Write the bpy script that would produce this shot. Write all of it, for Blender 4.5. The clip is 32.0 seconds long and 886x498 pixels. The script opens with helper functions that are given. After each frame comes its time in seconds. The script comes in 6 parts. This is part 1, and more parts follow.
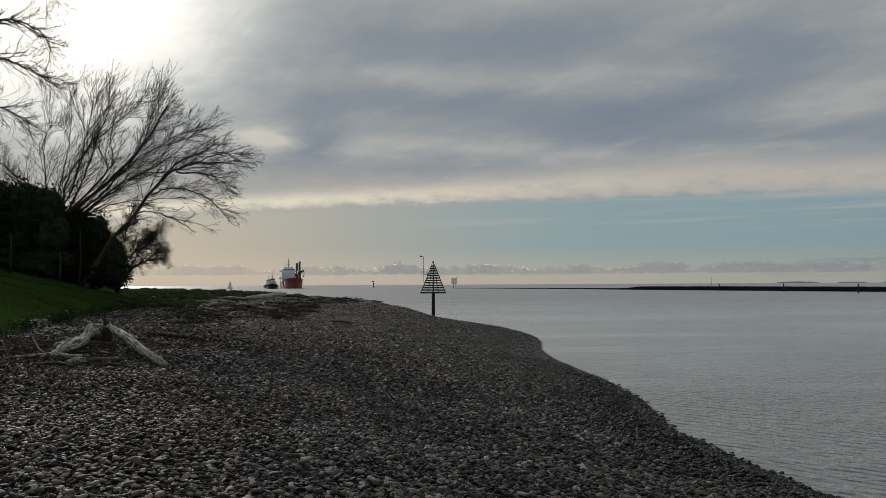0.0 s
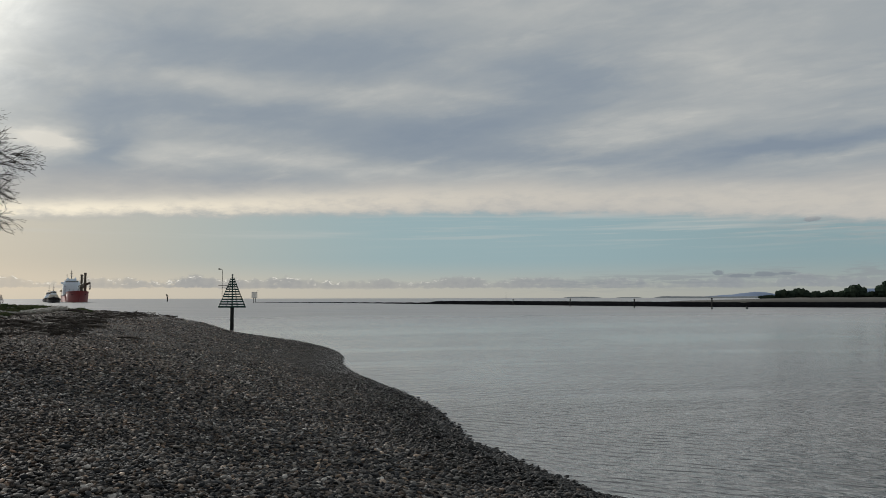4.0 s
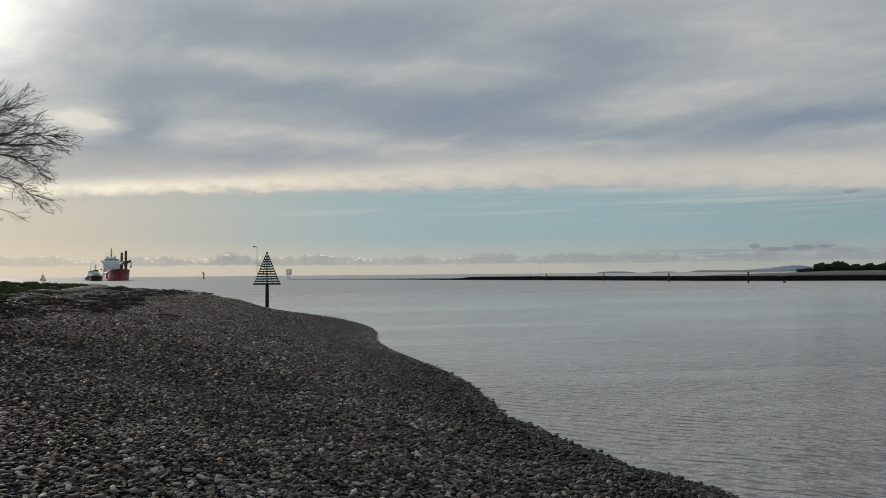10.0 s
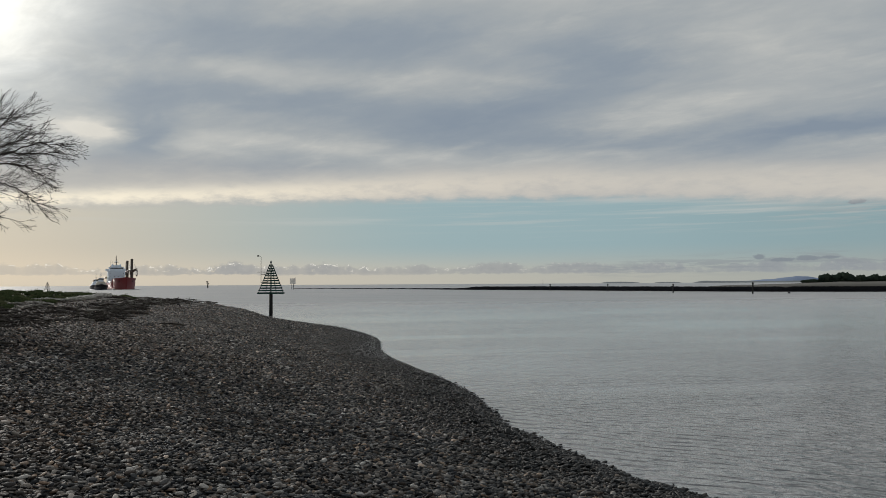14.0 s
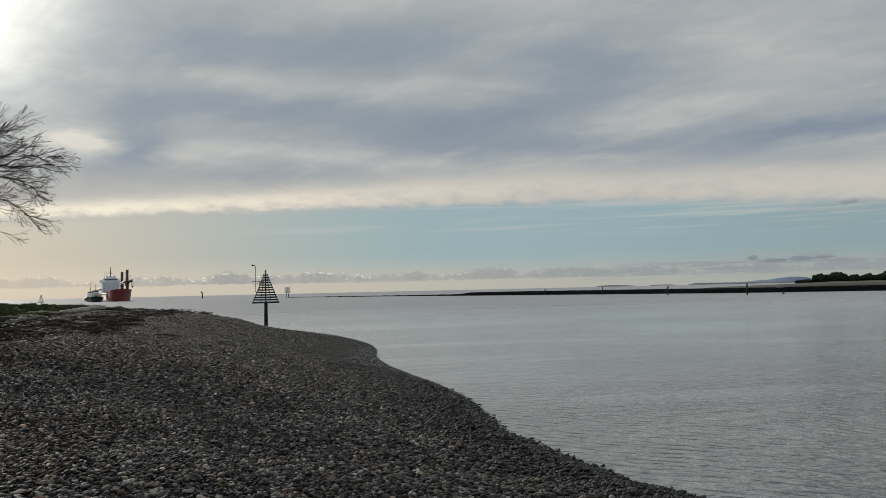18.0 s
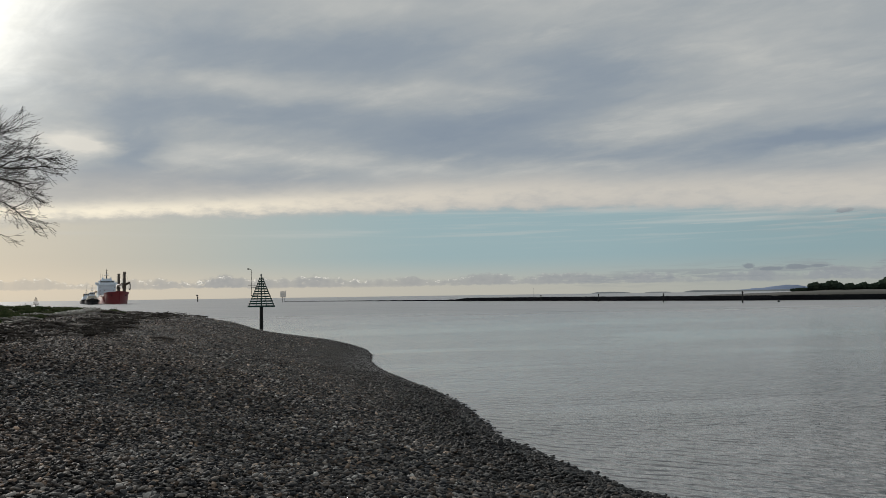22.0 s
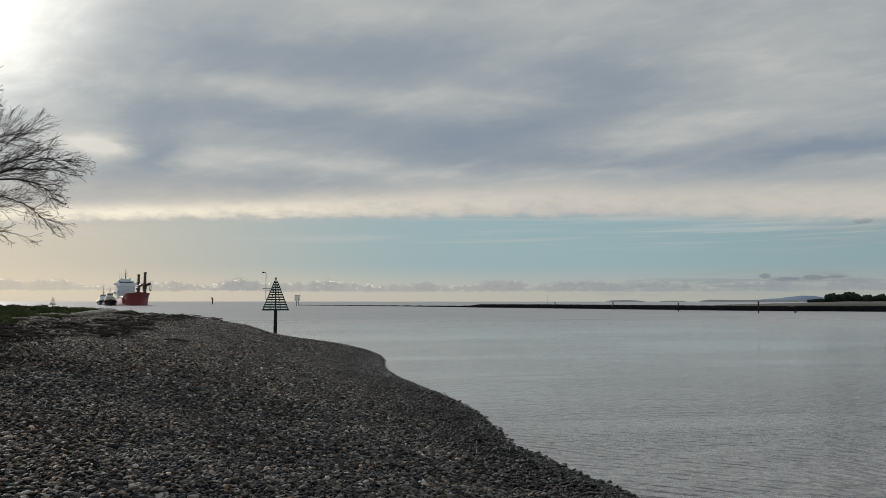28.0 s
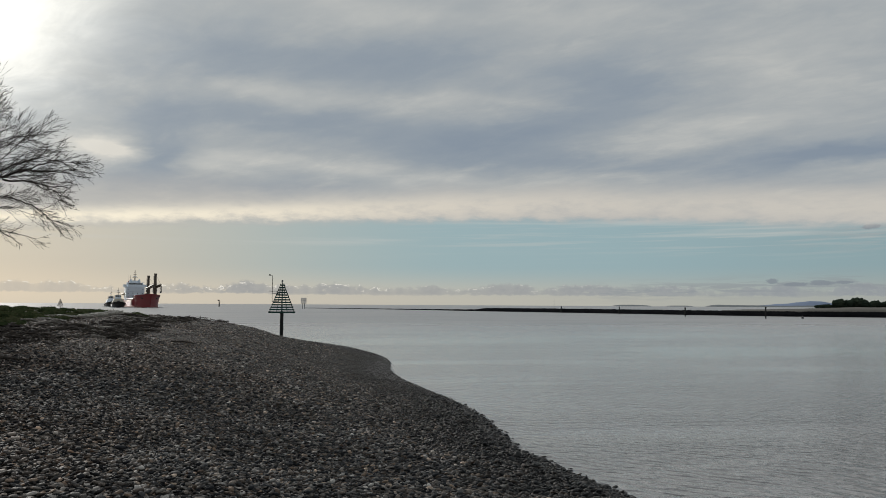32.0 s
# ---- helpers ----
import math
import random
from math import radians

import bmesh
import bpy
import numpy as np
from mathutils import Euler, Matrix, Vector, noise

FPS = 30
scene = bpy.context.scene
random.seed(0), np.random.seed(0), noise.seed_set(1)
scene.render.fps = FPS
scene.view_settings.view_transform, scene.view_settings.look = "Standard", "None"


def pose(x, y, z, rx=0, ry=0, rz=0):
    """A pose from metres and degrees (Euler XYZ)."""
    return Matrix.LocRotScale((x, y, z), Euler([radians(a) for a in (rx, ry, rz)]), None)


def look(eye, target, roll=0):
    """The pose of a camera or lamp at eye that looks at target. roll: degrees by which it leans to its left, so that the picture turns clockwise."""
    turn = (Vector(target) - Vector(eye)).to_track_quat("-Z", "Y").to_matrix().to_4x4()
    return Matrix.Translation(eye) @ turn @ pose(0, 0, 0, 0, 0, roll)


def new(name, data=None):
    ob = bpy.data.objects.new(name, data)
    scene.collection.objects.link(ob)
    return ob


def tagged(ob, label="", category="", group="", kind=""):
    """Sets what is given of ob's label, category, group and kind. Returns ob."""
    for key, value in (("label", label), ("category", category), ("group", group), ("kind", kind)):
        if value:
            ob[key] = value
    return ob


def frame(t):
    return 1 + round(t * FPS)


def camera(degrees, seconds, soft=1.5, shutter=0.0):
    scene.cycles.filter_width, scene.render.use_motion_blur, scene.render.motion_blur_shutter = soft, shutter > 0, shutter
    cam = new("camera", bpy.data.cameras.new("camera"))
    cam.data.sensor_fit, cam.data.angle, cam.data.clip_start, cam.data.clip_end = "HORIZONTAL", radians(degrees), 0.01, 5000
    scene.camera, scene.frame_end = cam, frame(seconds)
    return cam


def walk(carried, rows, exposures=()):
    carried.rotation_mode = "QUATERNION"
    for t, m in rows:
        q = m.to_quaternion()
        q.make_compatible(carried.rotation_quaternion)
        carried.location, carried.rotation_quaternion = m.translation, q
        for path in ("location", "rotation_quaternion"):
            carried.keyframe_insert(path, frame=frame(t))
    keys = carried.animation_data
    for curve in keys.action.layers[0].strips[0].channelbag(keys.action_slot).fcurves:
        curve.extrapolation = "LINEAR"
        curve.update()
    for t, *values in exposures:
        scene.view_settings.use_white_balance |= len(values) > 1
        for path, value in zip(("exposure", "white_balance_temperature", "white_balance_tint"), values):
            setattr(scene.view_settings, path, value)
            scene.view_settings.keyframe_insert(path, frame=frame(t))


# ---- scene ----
cam = camera(57.30, 32.0, 0.6)
EYE = 2.65
PATH = [
    (0.0, pose(0, 0, EYE, 92.49, 0.28, 0.00)),
    (0.5, pose(0, 0, EYE, 92.68, 0.14, 0.03)),
    (1.0, pose(0, 0, EYE, 92.88, 0.16, 0.06)),
    (1.5, pose(0, 0, EYE, 93.04, 0.24, 0.07)),
    (2.0, pose(0, 0, EYE, 93.20, 0.07, -0.12)),
    (2.3, pose(0, 0, EYE, 93.34, -0.09, -2.97)),
    (2.5, pose(0, 0, EYE, 93.43, -0.20, -5.62)),
    (2.6, pose(0, 0, EYE, 93.48, -0.18, -6.84)),
    (2.9, pose(0, 0, EYE, 93.64, -0.13, -11.17)),
    (3.0, pose(0, 0, EYE, 93.69, -0.11, -12.52)),
    (3.2, pose(0, 0, EYE, 93.67, -0.07, -14.64)),
    (3.5, pose(0, 0, EYE, 93.64, -0.00, -14.83)),
    (4.0, pose(0, 0, EYE, 93.45, 0.09, -13.86)),
    (4.5, pose(0, 0, EYE, 93.31, 0.25, -12.14)),
    (6.5, pose(0, 0, EYE, 93.46, 0.54, -11.47)),
    (7.0, pose(0, 0, EYE, 93.59, 0.60, -11.42)),
    (7.5, pose(0, 0, EYE, 93.68, 0.64, -11.36)),
    (8.0, pose(0, 0, EYE, 93.87, 0.64, -11.36)),
    (8.5, pose(0, 0, EYE, 93.67, 0.71, -11.35)),
    (9.0, pose(0, 0, EYE, 93.02, 0.81, -11.53)),
    (9.5, pose(0, 0, EYE, 92.03, 0.61, -11.51)),
    (10.0, pose(0, 0, EYE, 91.76, 0.50, -11.55)),
    (10.5, pose(0, 0, EYE, 91.75, 0.69, -11.55)),
    (11.0, pose(0, 0, EYE, 91.85, 1.39, -11.13)),
    (11.5, pose(0, 0, EYE, 92.02, 1.83, -11.02)),
    (12.0, pose(0, 0, EYE, 92.11, 1.62, -11.17)),
    (12.5, pose(0, 0, EYE, 92.23, 0.87, -11.33)),
    (13.0, pose(0, 0, EYE, 92.30, 0.43, -11.18)),
    (13.5, pose(0, 0, EYE, 92.41, 0.23, -11.25)),
    (14.0, pose(0, 0, EYE, 92.45, 0.32, -11.28)),
    (14.5, pose(0, 0, EYE, 92.57, 0.36, -11.34)),
    (16.5, pose(0, 0, EYE, 92.68, 0.93, -11.45)),
    (17.0, pose(0, 0, EYE, 92.75, 0.94, -11.54)),
    (17.5, pose(0, 0, EYE, 92.82, 1.10, -11.60)),
    (18.0, pose(0, 0, EYE, 92.89, 1.28, -11.63)),
    (18.5, pose(0, 0, EYE, 92.93, 1.39, -11.67)),
    (19.0, pose(0, 0, EYE, 93.00, 1.42, -11.74)),
    (19.5, pose(0, 0, EYE, 93.09, 1.35, -11.84)),
    (20.0, pose(0, 0, EYE, 93.15, 1.15, -11.86)),
    (20.5, pose(0, 0, EYE, 93.15, 0.96, -11.90)),
    (21.0, pose(0, 0, EYE, 93.21, 0.79, -11.90)),
    (21.5, pose(0, 0, EYE, 93.24, 0.75, -11.91)),
    (22.0, pose(0, 0, EYE, 93.26, 0.81, -11.92)),
    (22.5, pose(0, 0, EYE, 93.26, 0.81, -11.93)),
    (23.0, pose(0, 0, EYE, 93.30, 0.87, -11.77)),
    (23.5, pose(0, 0, EYE, 93.33, 0.79, -11.56)),
    (24.0, pose(0, 0, EYE, 93.35, 0.71, -11.45)),
    (24.5, pose(0, 0, EYE, 93.37, 0.62, -11.33)),
    (25.0, pose(0, 0, EYE, 93.43, 0.62, -11.32)),
    (25.5, pose(0, 0, EYE, 93.52, 0.52, -11.24)),
    (27.5, pose(0, 0, EYE, 93.66, 0.09, -11.00)),
    (28.0, pose(0, 0, EYE, 93.68, -0.01, -10.95)),
    (28.5, pose(0, 0, EYE, 93.74, -0.03, -10.89)),
    (29.0, pose(0, 0, EYE, 93.76, -0.17, -10.86)),
    (29.5, pose(0, 0, EYE, 93.79, -0.26, -10.82)),
    (30.0, pose(0, 0, EYE, 93.87, -0.36, -10.78)),
    (30.5, pose(0, 0, EYE, 93.91, -0.50, -10.72)),
    (31.0, pose(0, 0, EYE, 93.94, -0.43, -10.67)),
    (31.5, pose(0, 0, EYE, 93.94, -0.43, -10.61)),
    (32.0, pose(0, 0, EYE, 93.93, -0.32, -10.52)),
]
walk(cam, PATH, [(0, -0.34), (2.0, -0.34), (2.5, -0.38), (3.0, -0.24), (3.5, -0.1), (4.5, -0.02), (7, 0.0), (32, 0.0)])
# ---- light ----
SUN_AZ, SUN_EL = -26.5, 17.5
world = bpy.data.worlds.new("overcast_sky")
scene.world = world
world.use_nodes = True


class Graph:
    """A short way to write node trees."""

    def __init__(self, tree):
        self.t = tree

    def node(self, kind, props=None, **links):
        n = self.t.nodes.new(kind)
        for k, v in (props or {}).items():
            setattr(n, k, v)
        for k, v in links.items():
            self.put(n.inputs[k.replace("_", " ")], v)
        return n

    def put(self, socket, v):
        if isinstance(v, bpy.types.NodeSocket):
            self.t.links.new(v, socket)
        elif v is not None:
            socket.default_value = v

    def m(self, op, a, b=None, c=None, clamp=False):
        n = self.t.nodes.new("ShaderNodeMath")
        n.operation, n.use_clamp = op, clamp
        for s, v in zip(n.inputs, (a, b, c)):
            self.put(s, v)
        return n.outputs[0]

    def add(self, a, b):
        return self.m("ADD", a, b)

    def sub(self, a, b):
        return self.m("SUBTRACT", a, b)

    def mul(self, a, b):
        return self.m("MULTIPLY", a, b)

    def step(self, v, lo, hi, a=0.0, b=1.0):
        n = self.t.nodes.new("ShaderNodeMapRange")
        n.interpolation_type = "SMOOTHSTEP"
        for s, x in zip(n.inputs, (v, lo, hi, a, b)):
            self.put(s, x)
        return n.outputs[0]

    def mix(self, f, a, b, blend="MIX"):
        n = self.t.nodes.new("ShaderNodeMix")
        n.data_type, n.blend_type = "RGBA", blend
        self.put(n.inputs[0], f)
        for s, v in ((n.inputs[6], a), (n.inputs[7], b)):
            self.put(s, (*v, 1) if isinstance(v, tuple) and len(v) == 3 else v)
        return n.outputs[2]

    def xyz(self, x, y, z=0.0):
        n = self.t.nodes.new("ShaderNodeCombineXYZ")
        for s, v in zip(n.inputs, (x, y, z)):
            self.put(s, v)
        return n.outputs[0]

    def noise(self, vec, scale=1.0, detail=4.0, rough=0.5, warp=0.0):
        n = self.t.nodes.new("ShaderNodeTexNoise")
        self.put(n.inputs["Vector"], vec)
        n.inputs["Scale"].default_value, n.inputs["Detail"].default_value = scale, detail
        n.inputs["Roughness"].default_value, n.inputs["Distortion"].default_value = rough, warp
        return n.outputs[0]

    def ramp(self, f, stops, mode="LINEAR"):
        n = self.t.nodes.new("ShaderNodeValToRGB")
        self.put(n.inputs[0], f)
        r = n.color_ramp
        r.interpolation = mode
        while len(r.elements) < len(stops):
            r.elements.new(0.5)
        for e, (p, c) in zip(r.elements, stops):
            e.position, e.color = p, (*c, 1)
        return n.outputs[0]


def sky_nodes():
    """Stratus deck with a bright lower edge over a clear strip, small cumulus along the horizon and a veiled sun."""
    t = world.node_tree
    t.nodes.clear()
    g = Graph(t)
    way = g.node("ShaderNodeTexCoord").outputs["Generated"]
    sep = g.node("ShaderNodeSeparateXYZ", Vector=way)
    x, y, z = sep.outputs
    az = g.mul(g.m("ARCTAN2", x, y), 57.2958)
    el = g.mul(g.m("ARCSINE", z), 57.2958)

    def blob(a0, e0, sa, se, tilt=0.0):
        c, s = math.cos(radians(tilt)), math.sin(radians(tilt))
        da, de = g.sub(aw, a0), g.sub(ew, e0)
        u = g.mul(g.add(g.mul(da, c), g.mul(de, s)), 1 / sa)
        v = g.mul(g.sub(g.mul(de, c), g.mul(da, s)), 1 / se)
        return g.m("EXPONENT", g.mul(g.add(g.mul(u, u), g.mul(v, v)), -1.0))

    # slow warp, so that edges wander
    w1 = g.sub(g.noise(g.xyz(g.mul(az, 0.09), g.mul(el, 0.28), 3.1), 1.0, 5.0, 0.55), 0.5)
    w2 = g.sub(g.noise(g.xyz(g.mul(az, 0.11), g.mul(el, 0.30), 9.7), 1.0, 5.0, 0.55), 0.5)
    aw = g.add(az, g.mul(w1, 10.0))
    ew = g.add(el, g.mul(w2, 2.6))

    nishita = g.node("ShaderNodeTexSky", {"sky_type": "NISHITA", "sun_disc": False, "sun_elevation": radians(SUN_EL),
                                          "sun_rotation": radians(SUN_AZ), "dust_density": 2.0}).outputs[0]
    side = g.step(az, -16.0, 13.0)
    clear = g.mix(side, (4.05, 4.12, 3.85), (2.85, 4.07, 4.45))
    clear = g.mix(g.step(el, 0.2, 2.9), g.mix(g.step(az, -10.0, 34.0), (5.4, 5.1, 4.4), (4.25, 4.35, 3.95)), clear)
    clear = g.mix(g.mul(g.step(az, 20.0, 42.0), 0.75), clear, g.mix(g.step(el, 0.3, 3.0), (3.6, 3.85, 3.65), (2.4, 3.45, 3.75)))
    clear = g.mix(0.05, clear, nishita)
    # thin veils in the clear strip
    veil = g.step(g.noise(g.xyz(g.mul(az, 0.05), g.mul(el, 1.5), 1.0), 1.0, 4.0, 0.55), 0.5, 0.75)
    clear = g.mix(g.mul(veil, g.mul(g.step(el, 3.0, 5.0), 0.5)), clear, (5.6, 5.6, 5.3))

    # small cumulus near the horizon, in a broken row that flattens into grey bars towards the right bank
    cn = g.add(g.mul(g.noise(g.xyz(g.mul(az, 1.5), g.mul(el, 2.6), 5.0), 1.0, 7.0, 0.68), 0.6), g.mul(g.noise(g.xyz(g.mul(az, 0.3), g.mul(el, 0.7), 8.0), 1.0, 3.0), 0.4))
    tall = g.noise(g.xyz(g.mul(az, 0.22), 0.0, 2.0), 1.0, 4.0, 0.6)
    top = g.add(1.5, g.mul(g.sub(tall, 0.5), 2.8))
    win = g.mul(g.step(el, 0.45, 0.8), g.step(g.sub(el, top), -0.55, 0.25, 1.0, 0.0))
    puff = g.add(g.mul(cn, 0.9), g.mul(win, 0.3))
    cum = g.step(puff, 0.59, 0.71)
    rim = g.mul(g.step(puff, 0.645, 0.675), g.step(puff, 0.675, 0.715, 1.0, 0.0))
    shade = g.noise(g.xyz(g.mul(az, 2.2), g.mul(el, 4.0), 12.0), 1.0, 4.0, 0.6)
    cumc = g.mix(g.step(az, 5.0, 35.0), g.mix(shade, (2.85, 2.95, 3.05), (4.1, 4.05, 3.9)), g.mix(shade, (2.5, 2.75, 3.05), (3.3, 3.5, 3.65)))
    clear = g.mix(g.mul(g.mul(cum, win), g.mul(g.step(tall, 0.35, 0.6, 0.5, 0.9), g.step(az, -15.0, -3.0, 0.5, 1.0))), clear, cumc)
    clear = g.mix(g.mul(g.mul(g.mul(rim, win), g.step(g.sub(el, top), -0.7, -0.3)), g.mul(g.step(az, 0.0, 25.0, 1.0, 0.1), g.step(shade, 0.5, 0.62))), clear, (10.0, 9.6, 8.6))
    # flat grey bars over the far bank
    bars = g.noise(g.xyz(g.mul(az, 0.32), g.mul(el, 3.2), 15.0), 1.0, 6.0, 0.64)
    low_bars = g.mul(g.m("EXPONENT", g.mul(g.m("POWER", g.mul(g.sub(el, g.add(1.0, g.mul(g.sub(az, 24.0), 0.035))), 1.9), 2.0), -1.0)), g.step(az, 16.0, 27.0))
    clear = g.mix(g.mul(g.mul(g.step(bars, 0.47, 0.57), low_bars), 0.7), clear, (2.7, 2.95, 3.15))
    high_bars = g.mul(g.m("EXPONENT", g.mul(g.m("POWER", g.mul(g.sub(el, 4.6), 1.0), 2.0), -1.0)), g.step(az, 30.0, 41.0))
    clear = g.mix(g.mul(g.mul(g.step(bars, 0.4, 0.62), high_bars), 0.6), clear, (3.7, 3.85, 3.85))
    # small dark scraps over the far bank
    scrap = 0.0
    for a0, e0, sa, se in ((32.6, 1.66, 0.42, 0.2), (34.0, 1.45, 0.7, 0.12), (35.6, 1.55, 0.6, 0.15), (36.9, 1.55, 0.5, 0.1), (38.4, 5.05, 0.5, 0.16)):
        u, v = g.mul(g.sub(az, a0), 1 / sa), g.mul(g.sub(el, e0), 1 / se)
        scrap = g.add(scrap, g.m("EXPONENT", g.mul(g.add(g.mul(u, u), g.mul(v, v)), -1.0)))
    clear = g.mix(g.mul(g.step(g.add(g.mul(scrap, 0.4), g.mul(cn, 0.9)), 0.54, 0.68), g.mul(g.step(scrap, 0.05, 0.3), 0.85)), clear, (2.2, 2.5, 2.8))
    # fine white streaks under the deck
    streak = g.noise(g.xyz(g.mul(az, 0.1), g.mul(g.sub(el, g.mul(az, 0.02)), 3.4), 21.0), 1.0, 5.0, 0.6)
    near_edge = g.m("EXPONENT", g.mul(g.m("POWER", g.mul(g.sub(el, 4.7), 0.9), 2.0), -1.0))
    clear = g.mix(g.mul(g.mul(g.step(streak, 0.5, 0.68), near_edge), g.mul(g.step(az, 4.0, 15.0), 0.34)), clear, (5.2, 5.25, 5.0))

    # the deck: a sheet seen in perspective, softly mottled, with a grain that runs up from the sun
    flat = g.m("DIVIDE", 1.0, g.add(g.m("MAXIMUM", z, 0.0), 0.11))
    px, py = g.mul(x, flat), g.mul(y, flat)
    run, across = g.sub(g.mul(py, 0.77), g.mul(px, 0.64)), g.add(g.mul(px, 0.77), g.mul(py, 0.64))
    s1 = g.noise(g.xyz(g.mul(aw, 0.055), g.mul(ew, 0.26), 0.0), 1.0, 5.0, 0.5)
    s2 = g.noise(g.xyz(g.mul(run, 2.0), g.mul(across, 3.2), 4.0), 1.0, 6.0, 0.56, 0.5)
    s3 = g.noise(g.xyz(g.mul(run, 6.5), g.mul(across, 11.0), 6.0), 1.0, 6.0, 0.62, 0.4)
    fine = g.mul(g.sub(s3, 0.5), g.step(s2, 0.35, 0.65, 0.1, 0.4))
    tone = g.add(g.add(g.mul(g.sub(s1, 0.5), 0.34), g.add(g.mul(g.sub(s2, 0.5), 0.5), 0.03)), fine)
    bellies = [(12, 11.1, 7.5, 1.3, 3, -0.42), (16, 12.7, 5, 0.9, 5, -0.3), (0, 12.7, 7.5, 0.9, -3, -0.34), (23, 15.0, 5, 2.0, 0, -0.44), (20, 10.3, 4, 0.7, 0, -0.3), (27, 9.9, 6, 0.6, 4, -0.2),
               (38, 9.9, 8, 0.5, 5, -0.62), (6, 16.8, 9, 1.7, 2, -0.34), (-9.6, 9.7, 2.4, 1.2, 30, -0.42), (-8.5, 12.4, 3, 0.9, 0, -0.26), (-5, 16.4, 6, 2.4, 14, -0.24), (33, 8.5, 9, 0.6, 2, -0.14), (-3, 7.9, 6, 0.5, 3, -0.2), (-11.6, 7.6, 4, 0.6, 0, -0.2)]
    thin_spots = [(-4, 9.6, 3.2, 0.7, 6, 0.3), (4, 9.7, 4.5, 0.6, 0, 0.28), (-6, 8.8, 2.5, 0.5, 0, 0.22), (-13.4, 10.4, 2.3, 0.9, -6, 0.6), (10, 8.9, 5, 0.5, 3, 0.2), (37, 8.9, 6, 0.5, 5, 0.12), (-2, 14.3, 5, 0.7, -5, 0.26),
                  (33, 15.4, 8, 2.6, 0, 0.12), (4, 20.0, 7, 1.2, 0, 0.22), (31, 12.0, 8, 0.9, 4, 0.14), (12, 14.4, 6, 0.6, 3, 0.18), (18, 19.0, 6, 1.2, 0, 0.15)]
    for a0, e0, sa, se, tilt, amp in bellies + thin_spots:
        tone = g.add(tone, g.mul(blob(a0, e0, sa, se, tilt), amp))
    deck = g.ramp(g.add(g.mul(tone, 0.95), 0.5), [(0.0, (0.232, 0.282, 0.345)), (0.3, (0.283, 0.327, 0.372)), (0.52, (0.364, 0.393, 0.41)),
                                                  (0.75, (0.474, 0.486, 0.476)), (1.0, (0.66, 0.64, 0.585))])
    deck = g.mix(1.0, deck, (10.0, 10.0, 10.0), "MULTIPLY")
    low = g.step(ew, 6.8, 9.0, 1.0, 0.0)
    deck = g.mix(g.mul(low, 0.45), deck, g.mix(side, (5.6, 5.15, 4.5), (5.2, 4.9, 4.55)))
    # lower edge of the deck: highest ahead, sinking to both sides, finely scalloped
    bow = g.mul(g.sub(az, 13.0), 0.038)
    edge = g.sub(6.05, g.mul(g.mul(bow, bow), 0.95))
    ragged = g.sub(g.noise(g.xyz(g.mul(az, 0.5), g.mul(el, 1.4), 17.0), 1.0, 6.0, 0.62), 0.5)
    over = g.sub(g.add(el, g.add(g.mul(w2, 0.5), g.mul(ragged, 0.9))), edge)
    col = g.mix(g.step(over, -0.45, 0.3), clear, deck)
    thick = g.step(az, -8.0, 22.0, 0.62, 1.25)
    band = g.mul(g.m("EXPONENT", g.mul(g.m("POWER", g.m("DIVIDE", g.sub(over, g.mul(thick, 0.85)), g.mul(thick, 0.95)), 2.0), -1.0)), g.mul(g.step(over, -0.22, 0.22), g.mul(g.step(az, -4.0, 30.0, 0.95, 0.45), g.step(ragged, -0.22, 0.1, 0.6, 1.0))))
    col = g.mix(band, col, g.mix(side, (9.5, 8.65, 6.9), (7.2, 6.6, 5.6)))

    # the sun behind the veil
    sun = Vector((math.sin(radians(SUN_AZ)) * math.cos(radians(SUN_EL)), math.cos(radians(SUN_AZ)) * math.cos(radians(SUN_EL)), math.sin(radians(SUN_EL))))
    dot = g.node("ShaderNodeVectorMath", {"operation": "DOT_PRODUCT"})
    g.put(dot.inputs[0], way)
    dot.inputs[1].default_value = sun
    off = g.mul(g.m("ARCCOSINE", g.m("MINIMUM", dot.outputs["Value"], 1.0)), 57.2958)
    drift = g.sub(g.noise(g.xyz(g.mul(run, 3.0), g.mul(across, 5.0), 30.0), 1.0, 6.0, 0.6, 0.6), 0.5)
    off = g.m("MAXIMUM", g.add(g.add(off, g.mul(w1, 3.0)), g.mul(drift, 5.5)), 0.0)
    off = g.m("MAXIMUM", g.sub(off, g.mul(g.m("MINIMUM", g.sub(el, 15.0), 12.0), 0.5)), 0.0)
    glow = g.m("EXPONENT", g.mul(g.m("POWER", g.mul(off, 1 / 9.6), 2.6), -1.0))
    wide = g.m("EXPONENT", g.mul(off, -1 / 9.0))
    col = g.mix(1.0, col, g.mix(glow, (0.0, 0.0, 0.0), (11.5, 11.0, 9.7)), "ADD")
    col = g.mix(1.0, col, g.mix(wide, (0.0, 0.0, 0.0), (3.2, 2.95, 2.4)), "ADD")
    col = g.mix(g.step(el, -4.0, -0.2, 1.0, 0.0), col, (3.2, 3.2, 3.1))
    bg = g.node("ShaderNodeBackground", Color=col, Strength=0.1)
    out = g.node("ShaderNodeOutputWorld")
    t.links.new(bg.outputs[0], out.inputs[0])


